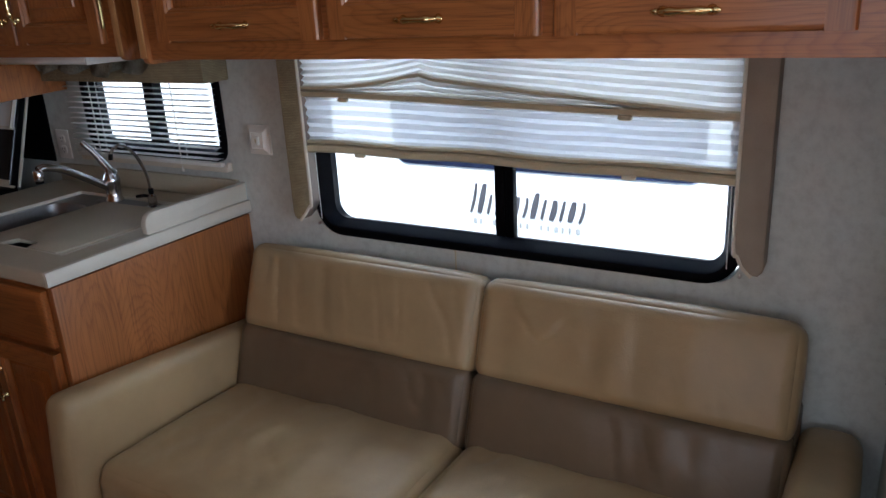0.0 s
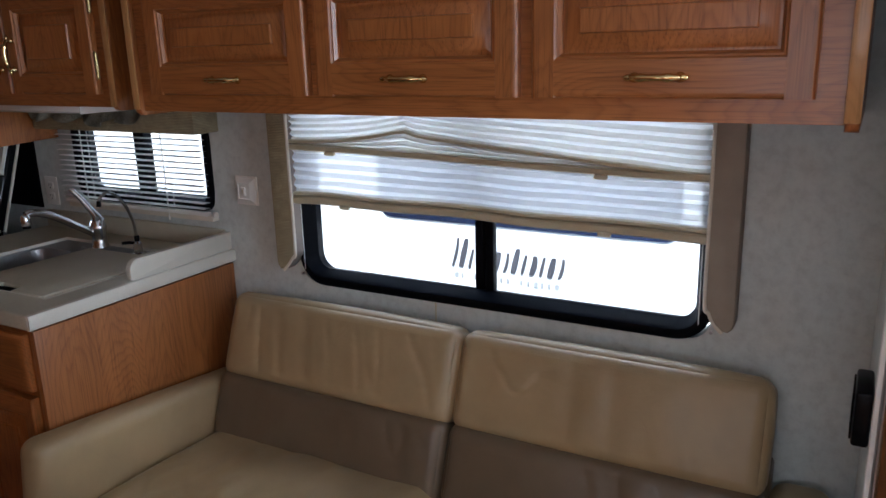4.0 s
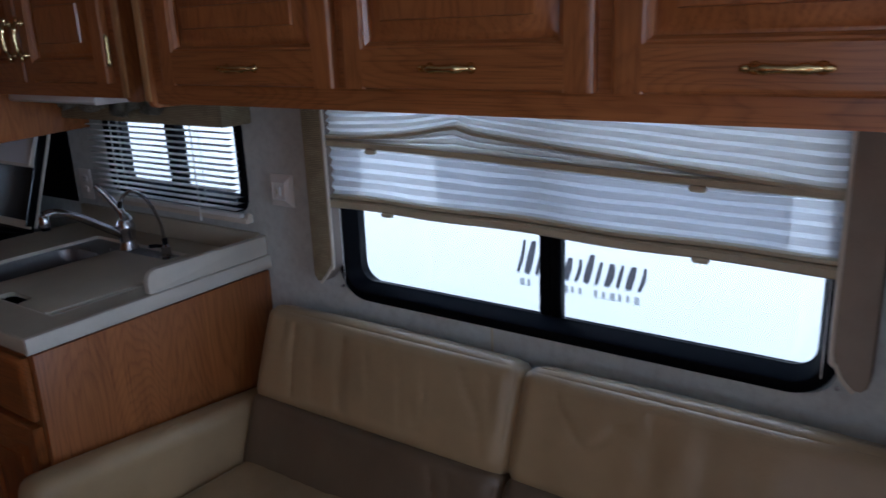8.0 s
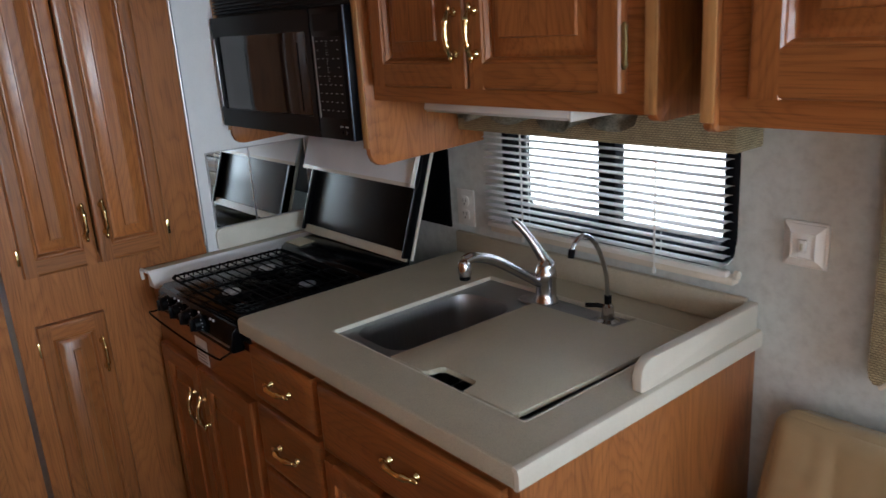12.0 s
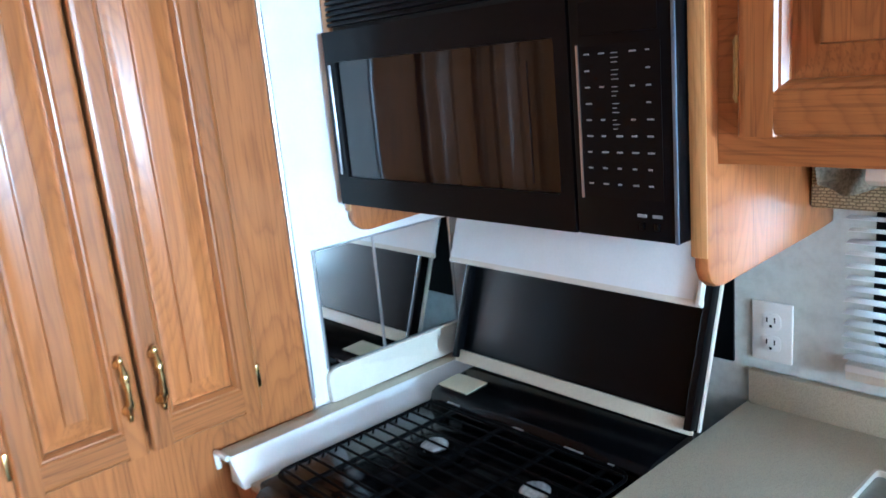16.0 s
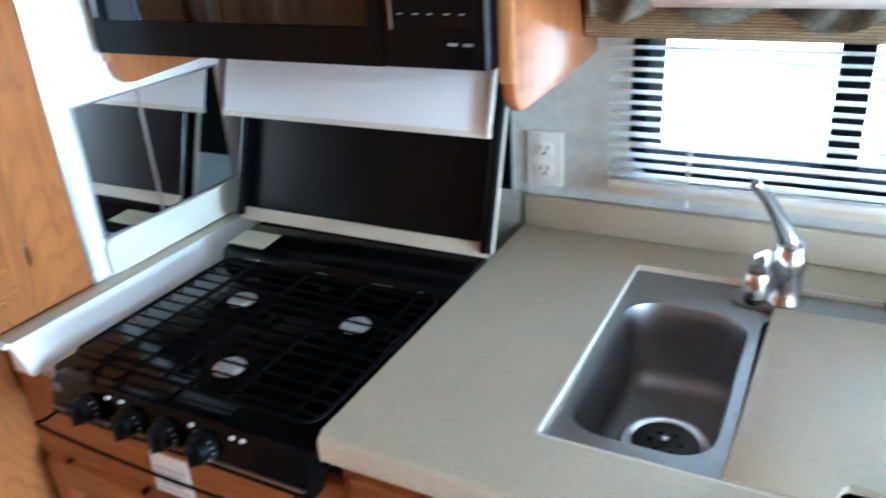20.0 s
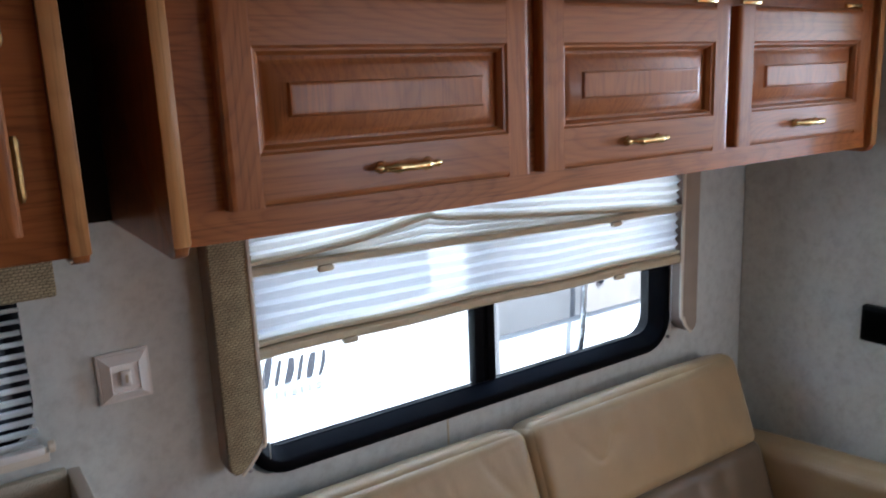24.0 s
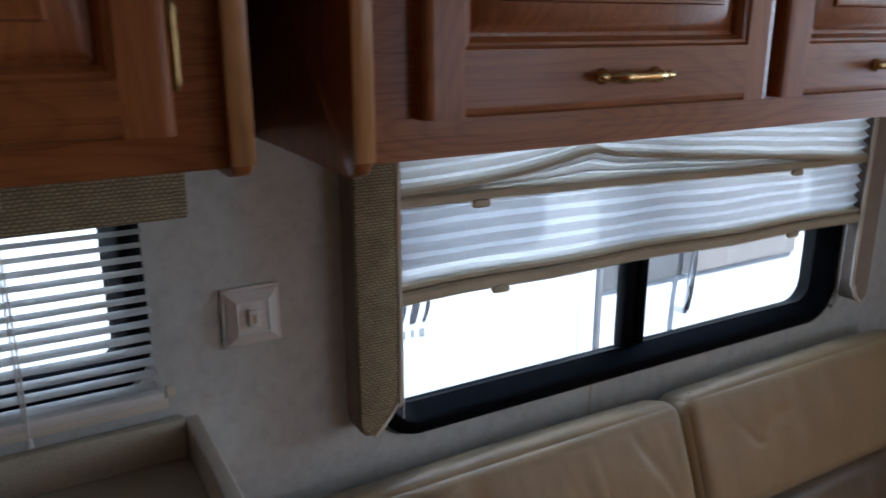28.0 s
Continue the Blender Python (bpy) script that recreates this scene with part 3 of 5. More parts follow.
setting("wall_bath", box(-1.475, -1.435, -2.75, -0.992, 0.0, ROOF), oak_z, "dark oak partition beside the pantry", "wall")
setting("wall_rear", box(-2.65, -2.6, -2.8, 0.08, 0.0, ROOF), paper, "pale rear closing wall", "wall")
setting("wall_front", plate([(-2.8, 0.0), (-0.40, 0.0), (-0.40, ROOF), (-2.8, ROOF)], [rrect(-2.65, -0.55, 0.68, 1.86, 0.1)], "x", 4.55, 4.6), white_paint, "cab front wall with the windshield opening", "wall")
# oak trim round the slide-out opening
POST = [(1.657, -0.436), (1.657, -0.45), (1.6591, -0.464), (1.6639, -0.476), (1.6708, -0.484), (1.6784, -0.487), (1.6853, -0.484), (1.6894, -0.476), (1.6908, -0.466), (1.6908, -0.436)]
SEAL = [(1.6928, -0.44), (1.6935, -0.47), (1.7007, -0.48), (1.7136, -0.484), (1.728, -0.481), (1.7381, -0.472), (1.741, -0.44)]
setting("trim_east", prism(POST, "z", 0.0, 1.70), trim_gloss, "rounded glossy oak post at the slide-out opening", "trim", 40)
setting("trim_seal_east", prism(SEAL, "z", 0.0, 1.70), trim_cream, "glossy cream seal strip beside the oak post", "trim", 40)
setting("trim_bead_east", tube([(1.750, -0.477, 0.0), (1.750, -0.477, 1.70)], 0.006, 8), trim_gloss, "slim gloss oak bead beside the seal strip", "trim", 40)
setting("trim_edge_east", prism([(1.6465, -0.4385), (1.6465, -0.449), (1.648, -0.4525), (1.654, -0.4525), (1.6565, -0.449), (1.6565, -0.4385)], "z", 0.0, 1.66), white_plastic, "slim pale grey edge strip of the end wall", "trim", 40)
setting("trim_header", prism([(-0.460, 1.634), (-0.482, 1.637), (-0.490, 1.649), (-0.490, 1.690), (-0.482, 1.70), (-0.460, 1.70)], "x", -1.70, 1.74), oak_x,
        "oak header trim over the slide-out opening", "trim", 40)
setting("trim_corner_west", tube([(-1.407, -0.466, 0.93), (-1.407, -0.466, 1.635)], 0.005, 8), aluminium, "slim grey corner strip beside the pantry", "trim", 40)


# ---- windows ----
def ring_frame(x0, x1, z0, z1, r, w, y_in, y_out):
    """A moulded black frame: outer flange, a step, and an inner lip."""
    def loop(i, y):
        return [(px, y, pz) for px, pz in rrect(x0 + i, x1 - i, z0 + i, z1 - i, max(r - i, 0.012), 8)]
    return ring_loft([loop(i, y) for i, y in ((-0.001, y_out), (-0.001, y_in + 0.004), (0.003, y_in), (w * 0.30, y_in - 0.003), (w * 0.55, y_in - 0.002), (w * 0.66, y_in + 0.003),
                                              (w * 0.9, y_in + 0.030), (w, y_in + 0.036), (w - 0.011, y_out))], close=True)[0]


w1 = thing("window_1", (0.8, 0.0, 0.87), "wide black-framed sliding window above the sofa", "window", kind="structure")
x0, x1, z0, z1 = BIG
part("window_frame", ring_frame(x0 - 0.002, x1 + 0.002, z0 - 0.002, z1, 0.078, 0.039, -0.010, 0.062), frame_black, w1, "black aluminium frame with rounded corners")
part("mullion", box(0.776, 0.800, 0.030, 0.056, z0 + 0.03, z1 - 0.03, 0.004), frame_black, w1, "black meeting rail")
part("mullion_lip", box(0.807, 0.828, 0.026, 0.05, z0 + 0.03, z1 - 0.03, 0.004), frame_black, w1)
part("mullion_gasket", box(0.801, 0.806, 0.034, 0.054, z0 + 0.03, z1 - 0.03), frame_black, w1)
part("sill_track", box(x0 + 0.04, x1 - 0.04, 0.030, 0.052, z0 + 0.022, z0 + 0.032, 0.003), frame_black, w1)
for a, b, y in ((x0 + 0.03, 0.788, 0.046), (0.81, x1 - 0.03, 0.038)):
    p = part("pane", box(a, b, y, y + 0.003, z0 + 0.03, z1 - 0.03), pane_m, w1, "clear glass pane")
    p.visible_shadow = False
w2 = thing("window_2", (-0.36, 0.0, 1.03), "small black-framed window above the sink", "window", kind="structure")
x0, x1, z0, z1 = SMALL
part("window_frame", ring_frame(x0 - 0.002, x1 + 0.002, z0 - 0.002, z1, 0.065, 0.043, -0.006, 0.058), frame_black, w2, "black frame with rounded corners")
part("mullion", box(-0.384, -0.338, 0.006, 0.04, z0 + 0.03, z1 - 0.02, 0.004), frame_black, w2)
for a, b, y in ((x0 + 0.035, -0.36, 0.026), (-0.36, x1 - 0.035, 0.020)):
    p = part("pane", box(a, b, y, y + 0.003, z0 + 0.03, z1 - 0.02), pane_m, w2, "clear glass pane")
    p.visible_shadow = False
w3 = thing("window_3", (2.86, -0.42, 0.74), "driver side window with a dark frame", "window", kind="structure")
part("window_frame", ring_frame(2.118, 3.602, 0.738, 1.522, 0.07, 0.035, -0.478, -0.415), frame_black, w3)
part("mullion", box(2.50, 2.535, -0.46, -0.43, 0.76, 1.50, 0.004), frame_black, w3)
p = part("pane", box(2.15, 3.57, -0.424, -0.421, 0.77, 1.49), pane_m, w3, "clear glass pane")
p.visible_shadow = False


# ---- the coach parked outside ----
rv = thing("parked_coach", (0.4, 0.8, -0.85), "white coach parked close beside, with dark stripe and lettering", "vehicle")
part("slide_wall", box(-2.8, 1.268, 0.74, 0.80, 0.05, 2.2, 0.01), rv_white, rv, "white gelcoat side panel")
part("slide_edge", box(1.269, 1.30, 0.745, 1.10, 0.05, 2.2, 0.004), rv_white, rv)
part("side_wall", box(1.20, 6.0, 1.10, 1.16, -0.5, 2.4), rv_white, rv, "white gelcoat side wall")
part("skirt", box(-2.8, 1.0, 0.85, 0.90, -0.6, 0.05), rv_white, rv)
stripe = prism(rrect(0.02, 1.125, 0.862, 1.32, 0.05), "y", 0.736, 0.742, 0.001)
part("tinted_window", stripe, rv_blue, rv, "dark tinted window with rounded corners")
door_o = part("entry_door", box(1.665, 2.115, 1.085, 1.10, 0.515, 1.9, 0.004), rv_grey, rv, "grey entry door panel")
part("tan_panel", box(2.14, 2.75, 1.085, 1.10, 0.515, 1.9, 0.004), plain("pale_taupe_panel", (0.42, 0.38, 0.36), 0.4), rv, "pale taupe panel")
part("door_frame", box(1.645, 1.662, 1.08, 1.10, -0.2, 1.9, 0.003), rv_grey, rv)
part("grab_handle", tube(smooth_line([(2.06, 1.08, 0.74), (2.07, 1.03, 0.72), (2.06, 1.02, 0.6), (2.05, 1.03, 0.40), (2.05, 1.08, 0.38)], 5), 0.014, 10), chrome, rv, "bright grab handle")
part("door_gap", box(2.12, 2.128, 1.080, 1.084, 0.46, 1.9), black_satin, rv)
part("lock", lathe([(0.001, 0.0), (0.022, 0.0), (0.022, -0.012), (0.001, -0.014)], (2.22, 1.085, 0.66), 16, "y"), chrome, rv)


def slanted(x, lo, hi, w0, w1, slant, bend=0.0):
    """A slanted stroke of the maker's mark, tapered from w0 below to w1 above and bowed sideways by bend."""
    n = 8
    left, right = [], []
    for k in range(n + 1):
        v = k / n
        z = lo + (hi - lo) * v
        w = (w0 + (w1 - w0) * v) * (0.55 + 0.45 * math.sin(math.pi * (0.12 + 0.76 * v)))
        cx = x + slant * (z - MARK_Z) + bend * math.sin(math.pi * v)
        left.append((cx - w / 2, z))
        right.append((cx + w / 2, z))
    part("mark_stroke", prism(right + left[::-1], "y", 0.7372, 0.7392), letter_m, rv, "charcoal slanted stroke of the maker's mark")


MARK_Z, MH = 0.700, 0.108
for k in range(13):
    tall, thick = (1.0 if k < 2 else 0.84 if k == 7 else 0.66), (0.024 if k % 2 else 0.013)
    slanted(0.326 + k * 0.0337, MARK_Z, MARK_Z + tall * MH, thick, thick * 0.85, 0.24, 0.004 if k % 3 == 0 else 0.0)
for k in range(16):
    xx = 0.335 + k * 0.0255
    if k not in (2, 9):
        part("small_stroke", box(xx, xx + 0.009 + 0.006 * (k % 3 == 0), 0.7375, 0.739, 0.660, 0.680), grey_mark, rv, "pale grey small stroke")


# ---- sofa ----
sofa = thing("sofa", (0.8, -0.35, 0.0), "beige leather sofa with taupe lower back and low arms", "sofa")
SPLIT = 0.805


def tilt_pose(x, y, z, deg):
    return pose(x, y, z, deg, 0, 0)


for a, b, sd in ((0.088, SPLIT - 0.004, 1.0), (SPLIT + 0.004, 1.489, 7.0)):
    w = b - a
    mid = (a + b) / 2
    c = part("upper_back_cushion", cushion((w, 0.100, 0.235), 0.03, tilt_pose(mid, -0.100, 0.697, -21), 0.014, 0.0042, (11.0, 2.6), sd, 84, 4, 0.0046, 0.14), leather_l, sofa, "beige leather upper back cushion")
    # stitched welt along the top and the inner edge
    mt = tilt_pose(mid, -0.100, 0.697, -21)
    part("welt", tube([mt @ Vector((u, -0.026, 0.1175)) for u in (-w / 2 + 0.03, -w / 4, 0, w / 4, w / 2 - 0.03)], 0.0028, 6), leather_l, c, "stitched welt")
    part("lower_back_cushion", cushion((w, 0.12, 0.205), 0.03, tilt_pose(mid, -0.166, 0.508, -20), 0.014, 0.0050, (10.0, 3.0), sd + 3, 76, 4, 0.0044, 0.3), leather_d, sofa, "taupe leather lower back cushion")
    part("seat_cushion", cushion((w + 0.0, 0.50, 0.15), 0.045, tilt_pose(mid, -0.452, 0.395, -1.5), 0.018, 0.0070, (8.0, 3.0), sd + 5, 64, 4, 0.0055, 0.75 if a < 0.5 else -0.5), leather_l, sofa, "beige leather seat cushion")
for a, b, lean in ((0.000, 0.094, -6.0), (1.494, 1.612, -6.0)):
    x_in = b if a < 0.5 else a
    arm = part("arm", cushion((b - a, 0.72 if a < 0.5 else 0.68, 0.56), 0.035, pose((a + b) / 2, -0.398 if a < 0.5 else -0.380, 0.333, lean), 0.003, 0.002, (5.0, 3.0), a * 9, 12), leather_l, sofa, "padded beige leather arm")
    part("welt", tube([(x_in - 0.012 * (1 if a < 0.5 else -1), -0.731 - (z - 0.333) * math.tan(radians(lean)), z) for z in (0.08, 0.3, 0.56)], 0.003, 6), leather_l, arm)
part("base", box(0.10, 1.486, -0.64, -0.06, 0.03, 0.335, 0.01), leather_d, sofa, "taupe upholstered base")
part("back_frame", box(0.09, 1.495, -0.10, -0.012, 0.03, 0.62, 0.01), leather_d, sofa)

# ---- overhead cabinet above the sofa ----
FY = -0.343
cab = thing("overhead_cabinet", (0.8, -0.16, 1.345), "oak overhead cabinet with three raised-panel doors", "cabinet")


def end_panel(x0, x1, bottom, top, fy, r):
    return prism([(0.0, bottom + 0.0), (fy - 0.012 + r, bottom)] + [(fy - 0.012 + r - r * math.sin(radians(a)), bottom + r - r * math.cos(radians(a))) for a in range(15, 91, 15)]
                 + [(fy - 0.012, top), (0.0, top)], "x", x0, x1, 0.004, 2)


part("side_panel", end_panel(0.084, 0.102, 1.330, SLIDE_TOP, FY, 0.014), oak_z, cab, "oak end panel with a rounded lower corner")
part("side_panel", end_panel(1.570, 1.590, 1.330, SLIDE_TOP, FY, 0.014), oak_z, cab, "oak end panel with a rounded lower corner")
for a, b in ((0.084, 0.102), (1.570, 1.590)):
    part("edge_band", box(a - 0.001, b + 0.001, FY - 0.0155, FY - 0.0125, 1.344, SLIDE_TOP, 0.0012), oak_edge, cab, "paler oak edge band")
part("face_frame", plate([(0.103, 1.340), (1.569, 1.340), (1.569, SLIDE_TOP), (0.103, SLIDE_TOP)],
     [[(0.17, 1.415), (0.575, 1.415), (0.575, 1.61), (0.17, 1.61)], [(0.650, 1.415), (1.04, 1.415), (1.04, 1.61), (0.650, 1.61)], [(1.11, 1.415), (1.51, 1.415), (1.51, 1.60), (1.11, 1.60)]], "y", FY, FY + 0.02),
     oak_x, cab, "oak face frame")
part("bottom_panel", box(0.103, 1.569, FY + 0.021, -0.001, 1.350, 1.362), oak_x, cab)
# Dark sheet behind the doors, painting the unlit inside.
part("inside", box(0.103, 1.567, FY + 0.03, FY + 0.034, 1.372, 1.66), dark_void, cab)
for a, b, hx in ((0.150, 0.603, 0.386), (0.627, 1.062, 0.840), (1.088, 1.529, 1.302)):
    d = door(cab, "y", a, b, 1.378, 1.625, FY - 0.020, 0.052, 0.072)
    handle(d, (hx, FY - 0.020, 1.411), (0, -1, 0), (1, 0, 0))
    for tx in (a + 0.05, b - 0.05):
        part("hinge", box(tx - 0.028, tx + 0.028, FY - 0.010, FY - 0.0005, 1.629, 1.637, 0.003), brass, d, "brass top hinge")

# ---- kitchen overhead cabinet ----
kc = thing("kitchen_overhead_cabinet", (-0.38, -0.16, 1.345), "oak overhead cabinet with two raised-panel doors above the sink", "cabinet")
KY = -0.325
part("side_panel", end_panel(-0.018, 0.001, 1.337, SLIDE_TOP, KY, 0.014), oak_z, kc, "oak end panel with a rounded lower corner")
part("edge_band", box(-0.019, 0.002, KY - 0.0155, KY - 0.0125, 1.348, SLIDE_TOP, 0.0012), oak_edge, kc, "paler oak edge band")
part("face_frame", plate([(-0.716, 1.345), (-0.019, 1.345), (-0.019, SLIDE_TOP), (-0.716, SLIDE_TOP)],
     [[(-0.66, 1.41), (-0.42, 1.41), (-0.42, 1.62), (-0.66, 1.62)], [(-0.37, 1.41), (-0.10, 1.41), (-0.10, 1.62), (-0.37, 1.62)]], "y", KY, KY + 0.02), oak_x, kc, "oak face frame")
part("bottom_panel", box(-0.716, -0.019, KY + 0.021, -0.001, 1.350, 1.362), oak_x, kc)
# Unlit cabinet inside, painted as a near-black sheet.
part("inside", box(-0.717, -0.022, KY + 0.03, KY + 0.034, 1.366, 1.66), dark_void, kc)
for a, b, hx, gx in ((-0.686, -0.398, -0.420, -0.688), (-0.392, -0.060, -0.366, -0.056)):
    d = door(kc, "y", a, b, 1.377, 1.632, KY - 0.020, 0.05, 0.055)
    handle(d, (hx, KY - 0.020, 1.475), (0, -1, 0), (0, 0, 1))
    hinge(d, gx, KY - 0.012, 1.445)
    hinge(d, gx, KY - 0.012, 1.60)

# Near-black panel added to paint the deep shade in this gap.
part("filler_panel", box(0.0015, 0.0835, -0.030, -0.002, 1.336, SLIDE_TOP - 0.001), dark_void, kc, "dark panel painting the shaded gap between the cabinets")

# ---- microwave housing and microwave ----
mh = thing("microwave_cabinet", (-1.06, -0.17, 1.20), "oak surround holding the black microwave over the stove", "cabinet")
RW = [(-0.01, 1.215), (-0.06, 1.214), (-0.31, 1.202), (-0.328, 1.205), (-0.340, 1.214), (-0.347, 1.230), (-0.348, SLIDE_TOP), (-0.01, SLIDE_TOP)]
part("side_panel", prism(RW, "x", -0.735, -0.717, 0.004), oak_z, mh, "oak side panel with rounded lower corner")
part("side_panel", prism(RW, "x", -1.406, -1.391, 0.004), oak_z, mh, "oak side panel with rounded lower corner")
for a, b in ((-0.736, -0.716), (-1.4065, -1.390)):
    part("edge_band", box(a, b, -0.3515, -0.3485, 1.243, SLIDE_TOP, 0.0012), oak_edge, mh, "paler oak edge band")
part("top_panel", box(-1.390, -0.739, -0.335, -0.01, 1.612, SLIDE_TOP), oak_x, mh)
# No notch is cut; a near-black block paints its dark recess.
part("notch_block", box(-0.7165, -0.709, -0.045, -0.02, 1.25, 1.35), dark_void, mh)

mw = thing("microwave", (-1.06, -0.2, 1.245), "black over-stove microwave with dark glass door and keypad", "microwave")
X0, X1, MY = -1.389, -0.7375, -0.352
part("body", box(X0, X1, MY + 0.012, -0.02, 1.258, 1.608, 0.004), black_satin, mw, "black microwave body")
for k in range(6):
    zz = 1.552 + k * 0.0085
    part("vent_slat", box(X0 + 0.004, X1 - 0.006, MY - 0.006, MY + 0.011, zz, zz + 0.0052, 0.0008, 1), black_satin, mw)
# Near-black plate for the shade behind the vent slats.
part("vent_back", box(X0 + 0.002, X1 - 0.002, MY + 0.006, MY + 0.0115, 1.546, 1.606), dark_void, mw)
mdoor = part("door", plate([(X0 + 0.001, 1.260), (-0.882, 1.260), (-0.882, 1.544), (X0 + 0.001, 1.544)], [rrect(-1.360, -0.903, 1.307, 1.496, 0.004)], "y", MY - 0.016, MY + 0.011), black_satin, mw, "black door frame")
part("door_window", box(-1.3595, -0.9035, MY - 0.012, MY - 0.002, 1.3075, 1.4955), black_glass, mdoor, "dark glossy glass")
part("door_mesh_screen", box(-1.31, -0.950, MY - 0.0135, MY - 0.0125, 1.318, 1.472), plain("brown_screen", (0.008, 0.006, 0.006), 0.05, coat=0.0, bump=0), mdoor, "brownish screened window")
part("door_grip", box(-1.376, -1.371, MY - 0.020, MY - 0.0165, 1.312, 1.492, 0.0015), aluminium, mdoor, "slim bright grip line")
panel = part("control_panel", box(-0.879, X1 - 0.001, MY - 0.016, MY + 0.011, 1.260, 1.544, 0.003), black_satin, mw, "black control panel")
part("keypad", box(-0.863, -0.757, MY - 0.0175, MY - 0.0165, 1.308, 1.482), black_satin, panel)
part("display", box(-0.863, -0.760, MY - 0.0175, MY - 0.0165, 1.494, 1.530), black_satin, panel)
part("keypad_edge", box(-0.8685, -0.866, MY - 0.0185, MY - 0.0165, 1.306, 1.484), aluminium, panel, "slim bright line")
# Blue-grey strip that paints the bluish highlight along the panel's edge.
part("corner_strip", box(-0.7445, -0.7395, MY - 0.0172, MY - 0.010, 1.260, 1.544, 0.0012), plain("blue_edge_glint", (0.16, 0.21, 0.29), 0.3, 0.6), panel)
rk = random.Random(5)
for r in range(9):
    for c in range(5):
        zz = 1.472 - r * 0.0186
        xx = -0.857 + c * 0.0205
        if r < 5 and c in (2,):
            for q in range(3):
                part("print_line", box(xx - 0.004, xx + rk.uniform(0.001, 0.006), MY - 0.0182, MY - 0.0176, zz - q * 0.005, zz - q * 0.005 + 0.001), grey_mark, panel)
            continue
        if r < 5 and c in (1, 3) and r % 2:
            continue
        part("key_mark", box(xx, xx + rk.uniform(0.005, 0.009), MY - 0.0182, MY - 0.0176, zz, zz + 0.0019), grey_mark, panel, "pale key marking")
for xx in (-0.786, -0.766):
    part("key_mark", box(xx - 0.006, xx + 0.006, MY - 0.0172, MY - 0.0162, 1.288, 1.2915), grey_mark, panel)
    part("button", box(xx - 0.004, xx + 0.004, MY - 0.0185, MY - 0.0162, 1.273, 1.282, 0.001), black_gloss, panel)

# ---- pantry ----
pan = thing("pantry", (-1.68, -0.70, 0.0), "tall oak pantry with two upper doors and one lower door", "cabinet")
PX = -1.408
part("carcass", plate([(-0.982, 0.0), (-0.468, 0.0), (-0.468, ROOF), (-0.982, ROOF)], [[(-0.91, 0.98), (-0.58, 0.98), (-0.58, 1.88), (-0.91, 1.88)], [(-0.91, 0.12), (-0.77, 0.12), (-0.77, 0.78), (-0.91, 0.78)]], "x", PX - 0.02, PX), oak_z, pan, "oak face frame")
part("side_panel", box(-1.95, PX - 0.021, -0.484, -0.470, 0.0, ROOF), oak_z, pan)
part("side_panel", box(-1.95, PX - 0.021, -0.982, -0.967, 0.0, ROOF), oak_z, pan)
# Shade inside the pantry, put in as a dark sheet.
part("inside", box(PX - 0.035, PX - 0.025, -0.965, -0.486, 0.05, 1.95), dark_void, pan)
for a, b, hy in ((-0.754, -0.571, -0.732), (-0.938, -0.760, -0.782)):
    d = door(pan, "x", a, b, 0.956, 1.93, PX + 0.020, 0.042, 0.052)
    handle(d, (PX + 0.020, hy, 1.070), (1, 0, 0), (0, 0, 1))
    hy2 = -0.567 if a > -0.80 else -0.942
    part("hinge", box(PX + 0.001, PX + 0.012, hy2 - 0.004, hy2 + 0.004, 0.99, 1.03, 0.002), brass, d, "small brass hinge")
d = door(pan, "x", -0.938, -0.772, 0.10, 0.826, PX + 0.020, 0.042, 0.05)
handle(d, (PX + 0.020, -0.793, 0.715), (1, 0, 0), (0, 0, 1))
part("hinge", box(PX + 0.001, PX + 0.012, -0.942, -0.934, 0.745, 0.785, 0.002), brass, d, "small brass hinge")

# ---- base cabinets ----
BY = -0.632
sc = thing("stove_cabinet", (-1.08, -0.32, 0.0), "oak base cabinet with two doors under the stove", "cabinet")
part("face_frame", plate([(-1.400, 0.08), (-0.823, 0.08), (-0.823, 0.826), (-1.400, 0.826)], [[(-1.29, 0.15), (-0.86, 0.15), (-0.86, 0.68), (-1.29, 0.68)]], "y", BY, BY + 0.02), base_x, sc, "oak face frame")
part("end_post", box(-1.400, -1.276, BY - 0.001, BY + 0.02, 0.827, 0.874), oak_z, sc)
# Dark sheet in place of the unlit space under the stove.
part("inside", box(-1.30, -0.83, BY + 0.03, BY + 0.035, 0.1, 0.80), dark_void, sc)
for a, b, hx in ((-1.372, -1.130, -1.157), (-1.122, -0.838, -1.098)):
    d = door(sc, "y", a, b, 0.12, 0.706, BY - 0.020, 0.048, 0.055, woods=(base_z, base_x))
    handle(d, (hx, BY - 0.020, 0.592), (0, -1, 0), (0, 0, 1))
dc = thing("drawer_cabinet", (-0.63, -0.32, 0.0), "oak base unit with a stack of drawers", "cabinet")
part("face_frame", box(-0.822, -0.535, BY, BY + 0.02, 0.08, 0.868), base_z, dc, "oak face frame")
for z0, z1 in ((0.736, 0.858), (0.572, 0.722), (0.36, 0.558), (0.12, 0.346)):
    d = flat_drawer(dc, -0.806, -0.552, z0, z1, BY - 0.020)
    handle(d, (-0.668, BY - 0.020, (z0 + z1) / 2 + 0.005), (0, -1, 0), (1, 0, 0))
kb = thing("sink_cabinet", (-0.25, -0.32, 0.0), "oak sink base with a wide drawer front and doors", "cabinet")
part("face_frame", box(-0.534, -0.024, BY, BY + 0.02, 0.08, 0.868), base_z, kb, "oak face frame")
